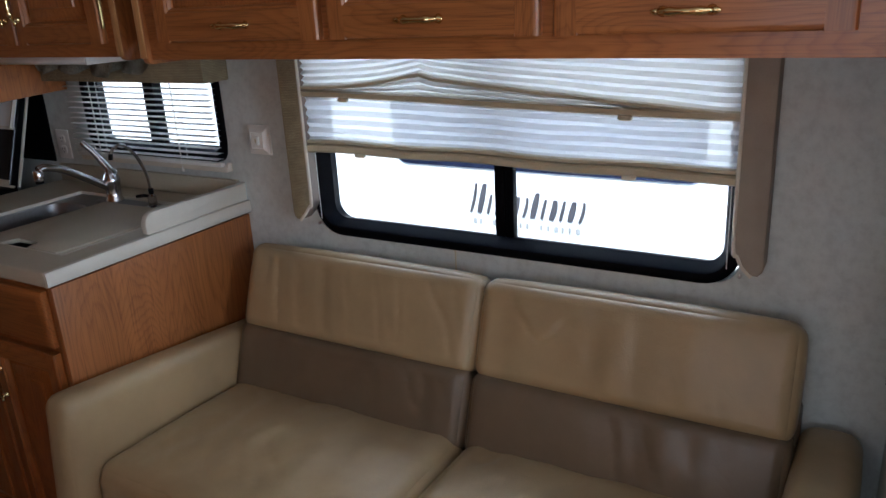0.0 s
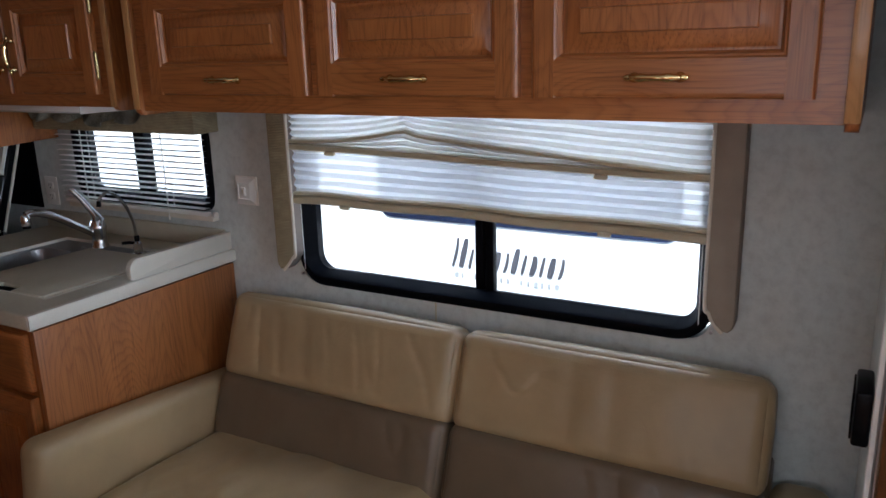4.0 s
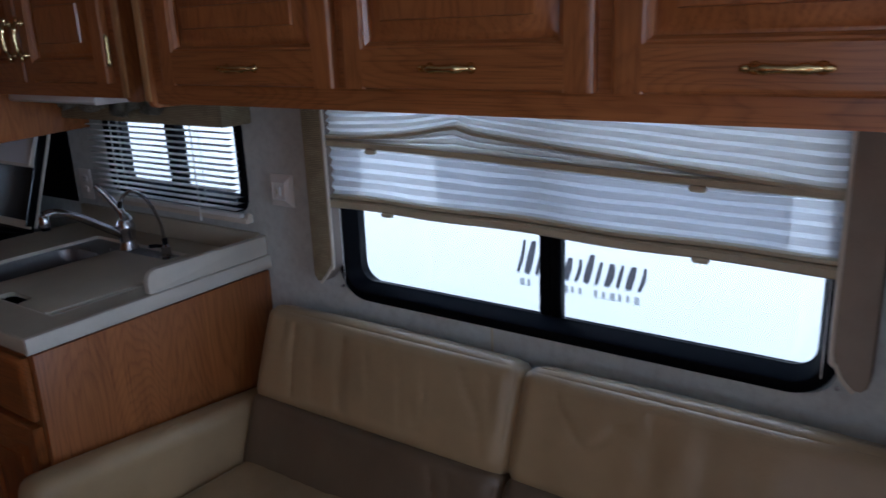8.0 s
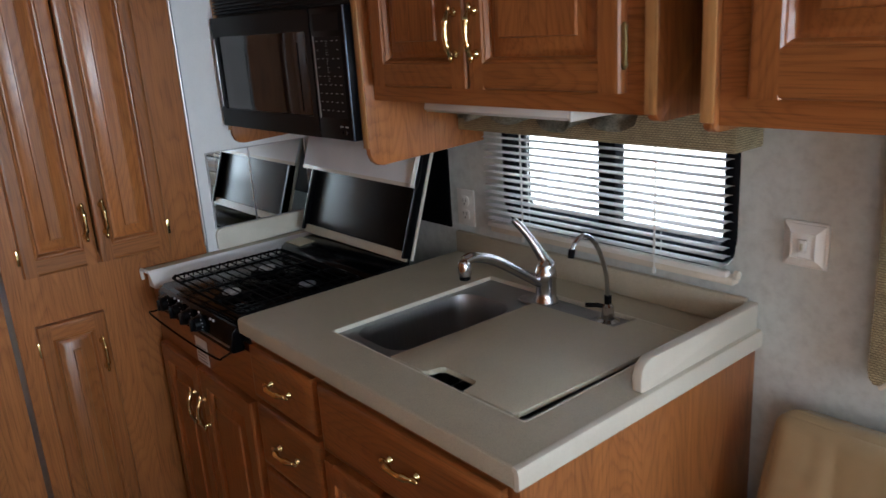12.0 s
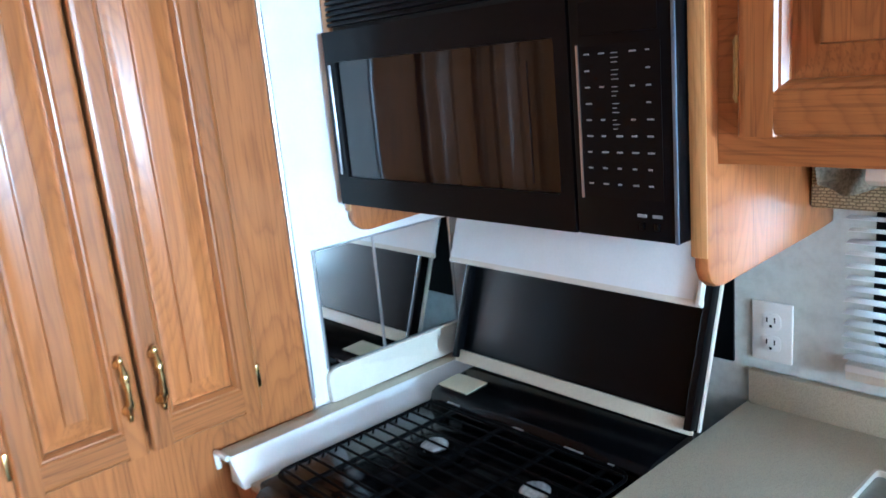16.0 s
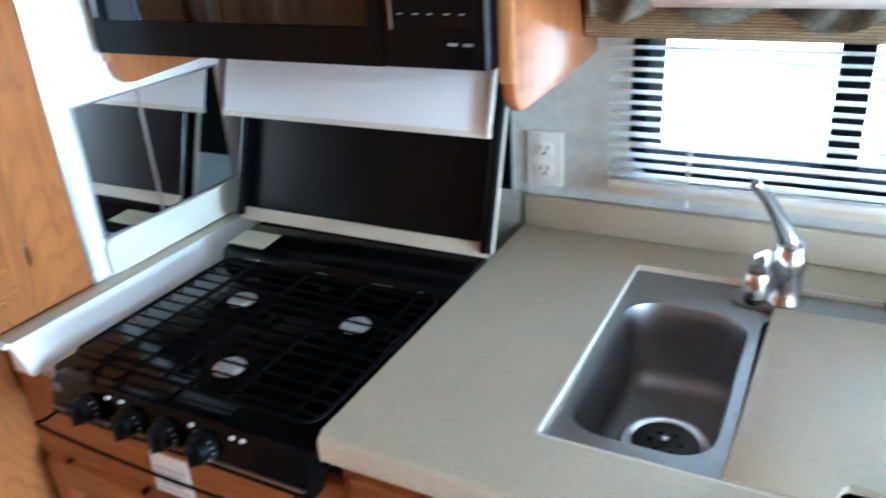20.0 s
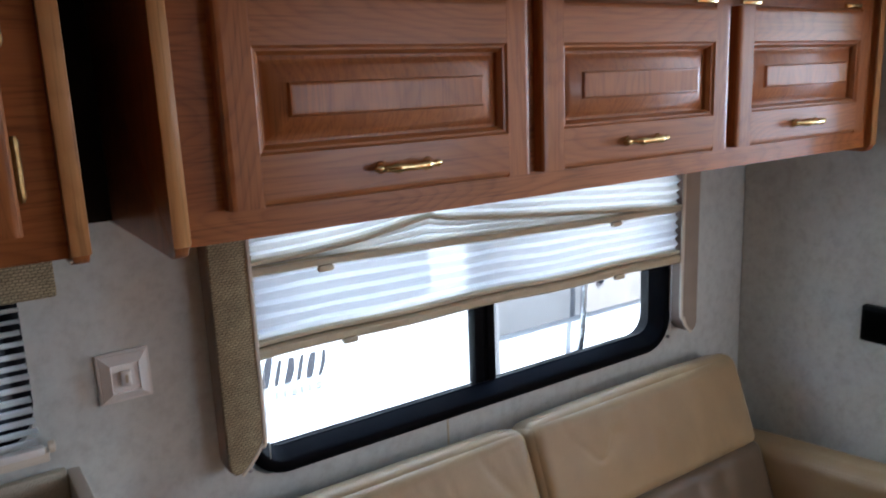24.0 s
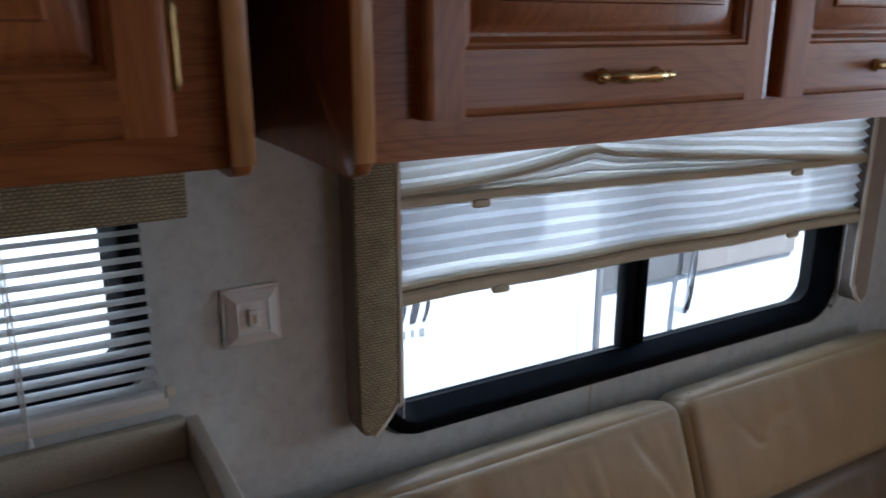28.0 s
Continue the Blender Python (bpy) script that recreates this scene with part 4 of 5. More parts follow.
part("end_panel", box(-0.023, -0.006, BY - 0.003, -0.001, 0.0, 0.868, 0.002), oak_z, kb, "oak grained end panel")
part("toe_board", box(-1.375, -0.012, BY + 0.06, BY + 0.07, 0.0, 0.08), oak_x, kb)
d = flat_drawer(kb, -0.528, -0.034, 0.718, 0.858, BY - 0.020)
handle(d, (-0.256, BY - 0.020, 0.802), (0, -1, 0), (1, 0, 0))
for a, b, hx in ((-0.528, -0.304, -0.330), (-0.296, -0.034, -0.270)):
    d = door(kb, "y", a, b, 0.12, 0.702, BY - 0.020, 0.045, 0.055, woods=(base_z, base_x))
    handle(d, (hx, BY - 0.020, 0.585), (0, -1, 0), (0, 0, 1))


# ---- worktop and splashbacks ----
CT = 0.91
top = thing("worktop", (-0.41, -0.33, 0.872), "beige laminate worktop with rounded edge and low splashback", "worktop")
SINK = (-0.619, -0.078, -0.548, -0.102)
part("slab", plate([(-0.842, -0.002), (-0.842, -0.636), (-0.832, -0.646), (-0.004, -0.646), (0.000, -0.642), (0.004, -0.002)], [rrect(*SINK, 0.006, 2)], "z", 0.884, CT), counter_m, top, "beige speckled laminate slab", 0)
part("front_edge", prism([(-0.645, 0.874), (-0.649, 0.878), (-0.650, 0.900), (-0.648, 0.908), (-0.644, 0.9105), (-0.640, 0.9107), (-0.634, 0.874)], "x", -0.838, -0.002), counter_m, top, "rounded laminate front edge")
part("end_edge", prism([(-0.004, 0.874), (0.004, 0.876), (0.0065, 0.881), (0.0065, 0.902), (0.004, 0.9095), (-0.002, 0.9112), (-0.006, 0.9108)], "y", -0.649, -0.002), cream_edge, top, "cream edge moulding")
part("back_splash", box(-0.838, -0.024, -0.018, -0.002, CT + 0.0005, 0.968, 0.004), counter_m, top, "low laminate splashback")
part("end_splash", prism([(-0.002, CT), (-0.355, CT), (-0.360, CT + 0.004)] + [(-0.360 + 0.024 * (1 - math.cos(radians(a))), CT + 0.028 + 0.030 * math.sin(radians(a)) - 0.004) for a in range(0, 91, 15)] + [(-0.002, 0.962)], "x", -0.023, -0.004, 0.003), cream_edge, top, "cream end splashback with rounded corner")
led = thing("stove_side_ledge", (-1.33, -0.35, 0.87), "narrow beige ledge with a white edge beside the stove", "worktop")
part("ledge_top", box(-1.404, -1.364, -0.650, -0.10, 0.895, CT, 0.004), counter_m, led)
part("white_edge", prism([(-1.3635, 0.870), (-1.322, 0.870), (-1.324, 0.876), (-1.3605, CT + 0.001), (-1.3635, CT + 0.001)], "y", -0.655, -0.13, 0.001), white_paint, led, "white vertical edge")
part("sill", box(-1.3215, -1.2955, -0.645, -0.13, 0.866, 0.877, 0.002), counter_m, led)
part("front_lip", tube(smooth_line([(-1.402, -0.656, 0.880), (-1.402, -0.658, 0.903), (-1.396, -0.658, CT), (-1.362, -0.657, CT)], 5), 0.0045, 8), white_plastic, led, "white rounded lip")
part("back_board", prism(rrect(-0.435, -0.105, CT + 0.0005, 0.972, (0.004, 0.0, 0.0, 0.018)), "x", -1.4075, -1.395, 0.003), cream_edge, led, "cream board with a rounded corner")
mir = thing("wall_mirror", (-1.383, -0.26, 0.955), "mirror tiles with thin bright joint on the end wall", "mirror")
part("mirror_tile", box(-1.4075, -1.403, -0.428, -0.304, 0.974, 1.187), mirror_m, mir)
part("mirror_tile", box(-1.4075, -1.403, -0.301, -0.118, 0.974, 1.187), mirror_m, mir)
for a, b, c, e in ((-0.432, -0.114, 0.9725, 0.974), (-0.432, -0.114, 1.187, 1.189)):
    part("edge_channel", box(-1.4075, -1.400, a, b, c, e), aluminium, mir)
for y in (-0.430, -0.3025, -0.116):
    part("edge_channel", box(-1.4075, -1.4005, y - 0.0015, y + 0.0015, 0.974, 1.187), aluminium, mir)
part("back_panel", box(-1.386, -0.868, -0.006, -0.001, 0.97, 1.25), black_satin, mh, "dark panel behind the stove cover")

# ---- stove ----
st = thing("stove", (-1.05, -0.4, 0.80), "black three-burner stove with its folding cover raised", "stove")
SX0, SX1, SZ = -1.272, -0.842, 0.890
part("top", box(SX0 - 0.022, SX1, -0.645, -0.172, 0.850, SZ, 0.006), black_gloss, st, "black enamel cooktop")
part("front_panel", prism([(-0.640, 0.832), (-0.666, 0.832), (-0.674, 0.838), (-0.664, 0.880), (-0.654, SZ), (-0.640, SZ)], "x", SX0, SX1, 0.002), black_gloss, st, "sloping black control front")
part("chrome_line", box(SX0 + 0.004, SX1 - 0.004, -0.6755, -0.672, 0.848, 0.8505), aluminium, st, "thin bright trim line")
con = part("rear_console", prism([(-0.172, SZ), (-0.300, SZ), (-0.292, 0.910), (-0.280, 0.917), (-0.172, 0.922)], "x", SX0 - 0.02, SX1, 0.003), black_gloss, st, "raised black rear console")
part("rating_label", prism([(-0.277, 0.9175), (-0.225, 0.9200), (-0.225, 0.9212), (-0.277, 0.9187)], "x", -1.290, -1.215), rail_m, con, "pale printed rating label")
for xa, w, yy in ((-1.245, 0.03, -0.297), (-1.09, 0.022, -0.297), (-0.985, 0.035, -0.297), (-0.905, 0.01, -0.297)):
    part("print_mark", box(xa, xa + w, yy - 0.0005, yy + 0.002, 0.900, 0.9035), paper_label, con)
for k, xx in enumerate((-1.196, -1.118, -1.057, -0.995)):
    kn = part("knob", lathe([(0.001, 0.0), (0.021, 0.0), (0.021, -0.006), (0.018, -0.008), (0.0165, -0.022), (0.001, -0.023)], (xx, -0.668, 0.866), 20, "y"), black_satin, st, "round black knob")
    part("grip", box(xx - 0.003, xx + 0.003, -0.698, -0.686, 0.852, 0.880, 0.0015), black_satin, kn)
    for q in range(5):
        a = radians(-60 + q * 25)
        part("tick", box(xx + 0.019 * math.cos(a) - 0.0012, xx + 0.019 * math.cos(a) + 0.0012, -0.6765, -0.674, 0.866 + 0.019 * math.sin(a) - 0.0012, 0.866 + 0.019 * math.sin(a) + 0.0012), grey_mark, kn)
for xx in (-1.164, -1.140, -1.020, -0.956, -0.940):
    part("print_mark", box(xx, xx + 0.005, -0.6655, -0.6625, 0.8825, 0.8865), paper_label, st, "small white print")
part("badge", prism([(-1.272, 0.868), (-1.266, 0.882), (-1.262, 0.874), (-1.258, 0.882), (-1.252, 0.868)], "y", -0.6665, -0.664), grey_mark, st, "small pale badge")
for xx, yy in ((-1.142, -0.418), (-1.034, -0.570), (-0.936, -0.418)):
    bu = part("burner", lathe([(0.001, 0.0), (0.045, 0.0), (0.045, 0.004), (0.030, 0.006), (0.030, 0.012), (0.001, 0.013)], (xx, yy, SZ), 24), black_iron, st, "round black burner bowl")
    part("burner_cap", lathe([(0.001, 0.0), (0.021, 0.0), (0.022, 0.003), (0.019, 0.006), (0.001, 0.007)], (xx, yy, SZ + 0.013), 24), plain("worn_cap", (0.55, 0.55, 0.55), 0.4, 0.3, var=0.4, scale=60), bu, "bright steel burner cap")
# wire grate: many rods along the front, borne by three bars
gr = part("grate", tube([(px, py, SZ + 0.020) for px, py in rrect(SX0 + 0.012, SX1 - 0.012, -0.632, -0.312, 0.02, 4) + [(SX0 + 0.012, -0.612)]], 0.003, 8), black_iron, st, "black wire grate")
for k in range(13):
    yy = -0.620 + k * 0.0245
    part("grate_rod", tube([(SX0 + 0.010, yy, SZ + 0.010), (SX0 + 0.016, yy, SZ + 0.024), (-1.06, yy, SZ + 0.025), (SX1 - 0.016, yy, SZ + 0.024), (SX1 - 0.010, yy, SZ + 0.010)], 0.0021, 6), black_iron, gr)
for xx in (-1.200, -1.092, -0.986, -0.892):
    part("grate_bar", box(xx - 0.003, xx + 0.003, -0.630, -0.314, SZ + 0.016, SZ + 0.021), black_iron, gr)
part("front_rail", tube(smooth_line([(-1.283, -0.648, 0.826), (-1.286, -0.678, 0.824), (-1.274, -0.692, 0.822), (-1.06, -0.696, 0.818), (-0.885, -0.692, 0.818), (-0.872, -0.680, 0.820), (-0.872, -0.650, 0.828)], 6), 0.0024, 8), black_iron, st, "thin black wire rail")
part("warning_label", box(-1.152, -1.082, -0.6345, -0.6330, 0.712, 0.780), paper_label, st, "white printed label under the knobs")
for q in range(5):
    part("print_line", box(-1.146, -1.090 - (q % 2) * 0.008, -0.6352, -0.6346, 0.719 + q * 0.009, 0.7215 + q * 0.009), grey_mark, st)
# folding cover: the lower leaf leans back, the upper leaf hangs forward
cv = thing("stove_cover", (-1.07, -0.15, 0.925), "folding stove cover, black inside and cream outside", "stove cover")
CX0, CX1 = -1.338, -0.834


def leaf(y0, z0, y1, z1, t, x0, x1, m, name, label):
    dy, dz = y1 - y0, z1 - z0
    ln = math.hypot(dy, dz)
    ny, nz = dz / ln * t, -dy / ln * t
    return part(name, prism([(y0, z0), (y1, z1), (y1 + ny, z1 + nz), (y0 + ny, z0 + nz)], "x", x0, x1, 0.0015), m, cv, label)


leaf(-0.180, 0.925, -0.070, 1.250, 0.004, CX0, CX1, black_satin, "lower_leaf", "black inner face of the cover")
leaf(-0.174, 0.923, -0.064, 1.248, 0.008, CX0 - 0.001, CX1 + 0.001, cream_edge, "outer_skin", "cream outer skin")
leaf(-0.190, 0.924, -0.183, 0.946, 0.006, CX0 + 0.002, CX1 - 0.002, counter_m, "hinge_strip", "beige hinge strip")
for xa, xb in ((CX0, CX0 + 0.012), (CX1 - 0.012, CX1)):
    leaf(-0.196, 0.934, -0.086, 1.250, 0.018, xa, xb, black_satin, "side_flange", "black side flange")
leaf(-0.143, 1.109, -0.092, 1.252, 0.006, CX0 - 0.040, CX1 - 0.010, white_paint, "upper_leaf", "white folded upper leaf")
leaf(-0.1455, 1.105, -0.1425, 1.114, 0.010, CX0 - 0.040, CX1 - 0.010, cream_edge, "leaf_lip", "cream lip")
leaf(-0.152, 1.111, -0.100, 1.252, 0.012, CX1 - 0.016, CX1 - 0.009, cream_edge, "leaf_side", "cream side lip")

# ---- sink, board and taps ----
sk = thing("sink", (-0.36, -0.31, 0.75), "stainless steel sink bowl half covered by a board", "sink")
xa, xb, ya, yb = SINK
part("rim", plate(rrect(xa + 0.001, xb - 0.001, ya + 0.001, yb - 0.001, 0.006, 2), [rrect(-0.602, -0.438, -0.515, -0.198, 0.045, 6), rrect(-0.424, -0.090, -0.535, -0.190, 0.02, 6)], "z", 0.896, 0.9015), steel, sk, "flat steel rim")
loops = []
for i, z, r in ((0.0, 0.9015, 0.045), (0.002, 0.896, 0.045), (0.003, 0.86, 0.045), (0.006, 0.80, 0.045), (0.010, 0.785, 0.045), (0.022, 0.773, 0.04), (0.040, 0.770, 0.03), (0.060, 0.7695, 0.02)):
    loops.append([(px, py, z) for px, py in rrect(-0.602 + i, -0.438 - i, -0.515 + i, -0.198 - i, max(0.006, r - i * 0.2 if i < 0.04 else 0.012), 6)])
bm, vs = ring_loft(loops)
bm.faces.new(vs[-1])
part("bowl", bm, steel, sk, "deep brushed steel bowl")
dr = part("drain", lathe([(0.034, 0.004), (0.052, 0.002), (0.057, 0.0), (0.061, 0.003), (0.056, 0.007), (0.043, 0.006), (0.036, 0.0015)], (-0.515, -0.343, 0.770), 28), chrome, sk, "round drain ring")
part("strainer", lathe([(0.001, 0.004), (0.006, 0.0045), (0.012, 0.002), (0.043, 0.001), (0.001, 0.0008)], (-0.515, -0.343, 0.7752), 24), plain("dark_steel", (0.045, 0.045, 0.045), 0.4, 0.7, var=0.4, scale=90), dr, "dark basket strainer")
for k in range(6):
    a = math.pi * k / 3
    cx, cy = -0.515 + 0.019 * math.cos(a), -0.343 + 0.019 * math.sin(a)
    part("strainer_hole", lathe([(0.0005, 0.0), (0.0045, 0.0), (0.0045, 0.0006), (0.0005, 0.0007)], (cx, cy, 0.7764), 10), black_iron, dr, "dark hole")
part("strainer_knob", lathe([(0.0005, 0.0), (0.005, 0.0), (0.006, 0.004), (0.0045, 0.007), (0.0005, 0.0075)], (-0.515, -0.343, 0.779), 12), chrome, dr, "small chrome knob")
bm, vs = ring_loft([[(px, py, z) for px, py in rrect(-0.424, -0.090, -0.535, -0.190, 0.02, 6)] for z in (0.9012, 0.80)])
bm.faces.new(vs[-1])
part("bowl", bm, steel, sk, "second bowl under the board")
part("cut_edge", plate(rrect(xa - 0.0015, xb + 0.0015, ya - 0.0015, yb + 0.0015, 0.006, 2), [rrect(xa + 0.002, xb - 0.002, ya + 0.002, yb - 0.002, 0.006, 2)], "z", 0.900, CT + 0.0006), cream_edge, sk, "cream edge round the sink opening")
bd = thing("sink_cover_board", (-0.27, -0.35, 0.90), "beige laminate cover board with a hand notch lying on the sink", "board")
NL, NR = -0.322, -0.222
board = [(-0.424, -0.543), (NL - 0.008, -0.543), (NL, -0.535), (NL + 0.002, -0.512), (NL + 0.010, -0.504), (NR - 0.010, -0.504), (NR - 0.002, -0.512), (NR, -0.543), (-0.110, -0.543), (-0.102, -0.535), (-0.084, -0.106), (-0.200, -0.106), (-0.203, -0.172), (-0.414, -0.172)]
part("board", prism(board, "z", 0.9022, 0.9125, 0.002), counter_m, bd, "beige laminate board")
tp = thing("faucet", (-0.40, -0.145, 0.90), "chrome single-lever kitchen faucet with swivel spout", "faucet")
FXc, FYc = -0.405, -0.142
part("deck_plate", prism(rrect(-0.475, -0.270, -0.168, -0.118, 0.022), "z", 0.9018, 0.908, 0.002), steel, tp, "long dull steel deck plate")
part("body", lathe([(0.001, 0.0), (0.026, 0.0), (0.026, 0.006), (0.022, 0.012), (0.0215, 0.05), (0.024, 0.054), (0.024, 0.066), (0.022, 0.072), (0.018, 0.084), (0.001, 0.09)], (FXc, FYc, 0.908), 24), chrome, tp, "chrome body")
part("spout", tube(smooth_line([(FXc, FYc, 0.944), (FXc - 0.010, FYc - 0.06, 0.985), (FXc - 0.018, FYc - 0.13, 1.030), (FXc - 0.022, FYc - 0.180, 1.048), (FXc - 0.024, FYc - 0.205, 1.046)], 6), 0.011, 12), chrome, tp, "swivel spout")
part("aerator", lathe([(0.001, 0.0), (0.012, 0.0), (0.0135, 0.006), (0.0135, 0.024), (0.010, 0.03), (0.001, 0.031)], (FXc - 0.024, FYc - 0.205, 1.016), 16), chrome, tp, "chrome spray tip")
part("aerator", lathe([(0.001, 0.0), (0.011, 0.0), (0.0115, 0.008), (0.001, 0.009)], (FXc - 0.024, FYc - 0.205, 1.008), 16), black_satin, tp, "dark aerator")
part("lever", tube(smooth_line([(FXc + 0.002, FYc + 0.004, 0.985), (FXc - 0.006, FYc + 0.000, 1.006), (FXc - 0.032, FYc - 0.020, 1.058), (FXc - 0.052, FYc - 0.038, 1.090)], 6), [0.020, 0.020, 0.0195, 0.018, 0.016, 0.014, 0.0125, 0.0115, 0.0105, 0.0098, 0.0092, 0.0088, 0.0085, 0.0083, 0.0082, 0.0082, 0.0082, 0.008, 0.0065], 12), chrome, tp, "flat chrome lever")
t2 = thing("filter_tap", (-0.245, -0.137, 0.90), "slim chrome drinking water tap on the sink rim", "tap")
part("base", lathe([(0.001, 0.0), (0.024, 0.0), (0.024, 0.004), (0.013, 0.008), (0.012, 0.034), (0.007, 0.040), (0.001, 0.041)], (-0.245, -0.137, 0.9018), 20), chrome, t2)
part("collar", lathe([(0.001, 0.0), (0.0075, 0.0), (0.0075, 0.016), (0.001, 0.017)], (-0.245, -0.137, 0.942), 12), black_satin, t2, "black collar")
part("lever", tube([(-0.245, -0.137, 0.934), (-0.262, -0.150, 0.938), (-0.282, -0.160, 0.936)], 0.005, 8), black_satin, t2, "black lever")
part("neck", tube(smooth_line([(-0.245, -0.137, 0.955), (-0.243, -0.146, 1.01), (-0.240, -0.176, 1.070), (-0.238, -0.212, 1.100), (-0.237, -0.240, 1.094), (-0.237, -0.252, 1.078)], 6), 0.0045, 10), chrome, t2, "slim curved neck")
part("tip", tube([(-0.237, -0.251, 1.082), (-0.237, -0.254, 1.066)], 0.0062, 10), black_satin, t2, "black tip")
part("back_plate", box(-0.300, -0.205, -0.165, -0.110, 0.9018, 0.906, 0.002), steel, t2)

# ---- blind, valance and lamp over the sink ----
bl = thing("venetian_blind", (-0.37, -0.03, 1.03), "white slatted blind lowered over the small window", "blind")
part("head_rail", box(-0.690, -0.050, -0.050, -0.015, 1.258, 1.282, 0.003), white_plastic, bl, "white head rail")
rb = random.Random(3)
for k in range(14):
    zz = 1.246 - k * 0.0166
    a = radians(-1 + rb.uniform(-2, 2))
    c, s = 0.0125 * math.cos(a), 0.0125 * math.sin(a)
    dz = rb.uniform(-0.0006, 0.0006)
    pts = [(-0.032 - c, zz - s), (-0.032 - c * 0.4, zz - s * 0.4 + 0.0016), (-0.032 + c * 0.4, zz + s * 0.4 + 0.0016), (-0.032 + c, zz + s)]
    pts = pts + [(p, q - 0.0007) for p, q in reversed(pts)]
    part("slat", prism([(p, q + dz) for p, q in pts], "x", -0.688 + rb.uniform(-0.002, 0.002), -0.056 + rb.uniform(-0.002, 0.002)), slat_m, bl, "", 60)
part("bottom_rail", box(-0.686, -0.050, -0.042, -0.024, 1.010, 1.022, 0.003), white_plastic, bl, "white bottom rail")
part("rail_channel", box(-0.690, -0.044, -0.028, -0.002, 0.992, 1.008, 0.003), cream_plastic, bl, "cream hold-down channel")
part("rail_end", lathe([(0.001, 0.0), (0.009, 0.0), (0.009, 0.008), (0.004, 0.010), (0.001, 0.010)], (-0.044, -0.020, 1.012), 14, "x"), cream_plastic, bl, "round rail end")
for xx in (-0.565, -0.205):
    for yy in (-0.0445, -0.0195):
        part("ladder_cord", tube([(xx, yy, 1.262), (xx, yy, 1.018)], 0.0009, 6), white_plastic, bl)
    part("lift_cord", tube([(xx + 0.004, -0.046, 1.26), (xx + 0.005, -0.047, 1.12), (xx + 0.003, -0.046, 1.0)], 0.0012, 6), white_plastic, bl)
    part("cord_end", lathe([(0.001, 0.0), (0.004, 0.001), (0.003, 0.012), (0.001, 0.014)], (xx + 0.003, -0.046, 0.990), 10), white_plastic, bl)
vl = thing("sink_valance", (-0.37, -0.05, 1.26), "olive woven fabric valance with a gathered grey swag", "valance")
part("board", box(-0.714, -0.010, -0.096, -0.003, 1.252, 1.349, 0.004), weave, vl, "olive woven covered board")
nx, nz = 60, 10
bm = bmesh.new()
grid = []
for i in range(nx + 1):
    u = i / nx
    row = []
    for j in range(nz + 1):
        v = j / nz
        drop = 0.064 + 0.010 * math.exp(-((u - 0.62) / 0.12) ** 2) + 0.009 * math.sin(u * 23)
        y = -0.099 - 0.024 * (0.5 + 0.5 * math.sin(u * 34 + 3.5 * v + 2 * math.sin(u * 9))) * (0.4 + 0.6 * v)
        row.append(bm.verts.new((-0.70 + 0.50 * u, y, 1.348 - v * drop)))
    grid.append(row)
for i in range(nx):
    for j in range(nz):
        bm.faces.new((grid[i][j], grid[i + 1][j], grid[i + 1][j + 1], grid[i][j + 1]))
bmesh.ops.solidify(bm, geom=bm.faces[:], thickness=0.002)
part("swag", bm, swag_m, vl, "gathered grey-green swag", 80)
ul = thing("under_cabinet_light", (-0.39, -0.22, 1.33), "white slim lamp box under the kitchen cabinet", "lamp")
part("housing", prism([(-0.300, 1.351), (-0.306, 1.330), (-0.298, 1.324), (-0.150, 1.320), (-0.145, 1.351)], "x", -0.575, -0.195, 0.003), white_plastic, ul, "white metal housing")
part("end_cap", box(-0.195, -0.189, -0.303, -0.147, 1.323, 1.350, 0.002), white_plastic, ul)

# ---- pleated shade and its side boards ----
sh = thing("pleated_shade", (0.8, -0.03, 1.09), "two-part pleated window shade, creased cream upper part, sheer lower part", "window shade")
SX, EX = 0.276, 1.339


def crease(u):
    """Height of the lower fold of the upper shade, along its width."""
    if u < 0.328:
        return 1.242 + 0.036 * (u / 0.328) ** 2.2
    if u < 0.353:
        return 1.278 - 0.010 * (u - 0.328) / 0.025
    return 1.268 - 0.060 * min(1.0, (u - 0.353) / 0.62) ** 0.9


def rail_z(u):
    return 1.223 - 0.021 * u + 0.003 * math.sin(u * 5 + 0.6)


def low_z(u):
    return 1.081 + 0.001 * u + 0.004 * math.sin(u * 4 + 0.8) + 0.002 * math.sin(u * 17)


def pleats(upper, lower, n, depth, y, nx=70):
    """A folded sheet between two heights that vary along the width."""
    bm = bmesh.new()
    grid = []
    for i in range(nx + 1):
        u = i / nx
        x = SX + (EX - SX) * u
        a, b = upper(u), lower(u)
        row = []
        for k in range(n + 1):
            v = k / n
            wob = 0.0022 * noise.noise(Vector((u * 9, v * 3, 2.0)))
            row.append(bm.verts.new((x, y + (depth if k % 2 else -depth) + wob, a + (b - a) * v + wob)))
        grid.append(row)
    for i in range(nx):
        for k in range(n):
            f = bm.faces.new((grid[i][k], grid[i + 1][k], grid[i + 1][k + 1], grid[i][k + 1]))
            # Every second face takes the darker cloth, painting the shade between folds.
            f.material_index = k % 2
    return bm


part("upper_pleats", pleats(lambda u: 1.42, crease, 22, 0.006, -0.034), night_cloth, sh, "cream pleated cloth with a crumpled lower fold", 12).data.materials.append(night_shaded)
part("bunched_pleats", pleats(crease, lambda u: rail_z(u) + 0.006, 6, 0.010, -0.036), night_cloth, sh, "bunched cream pleats", 12).data.materials.append(night_shaded)
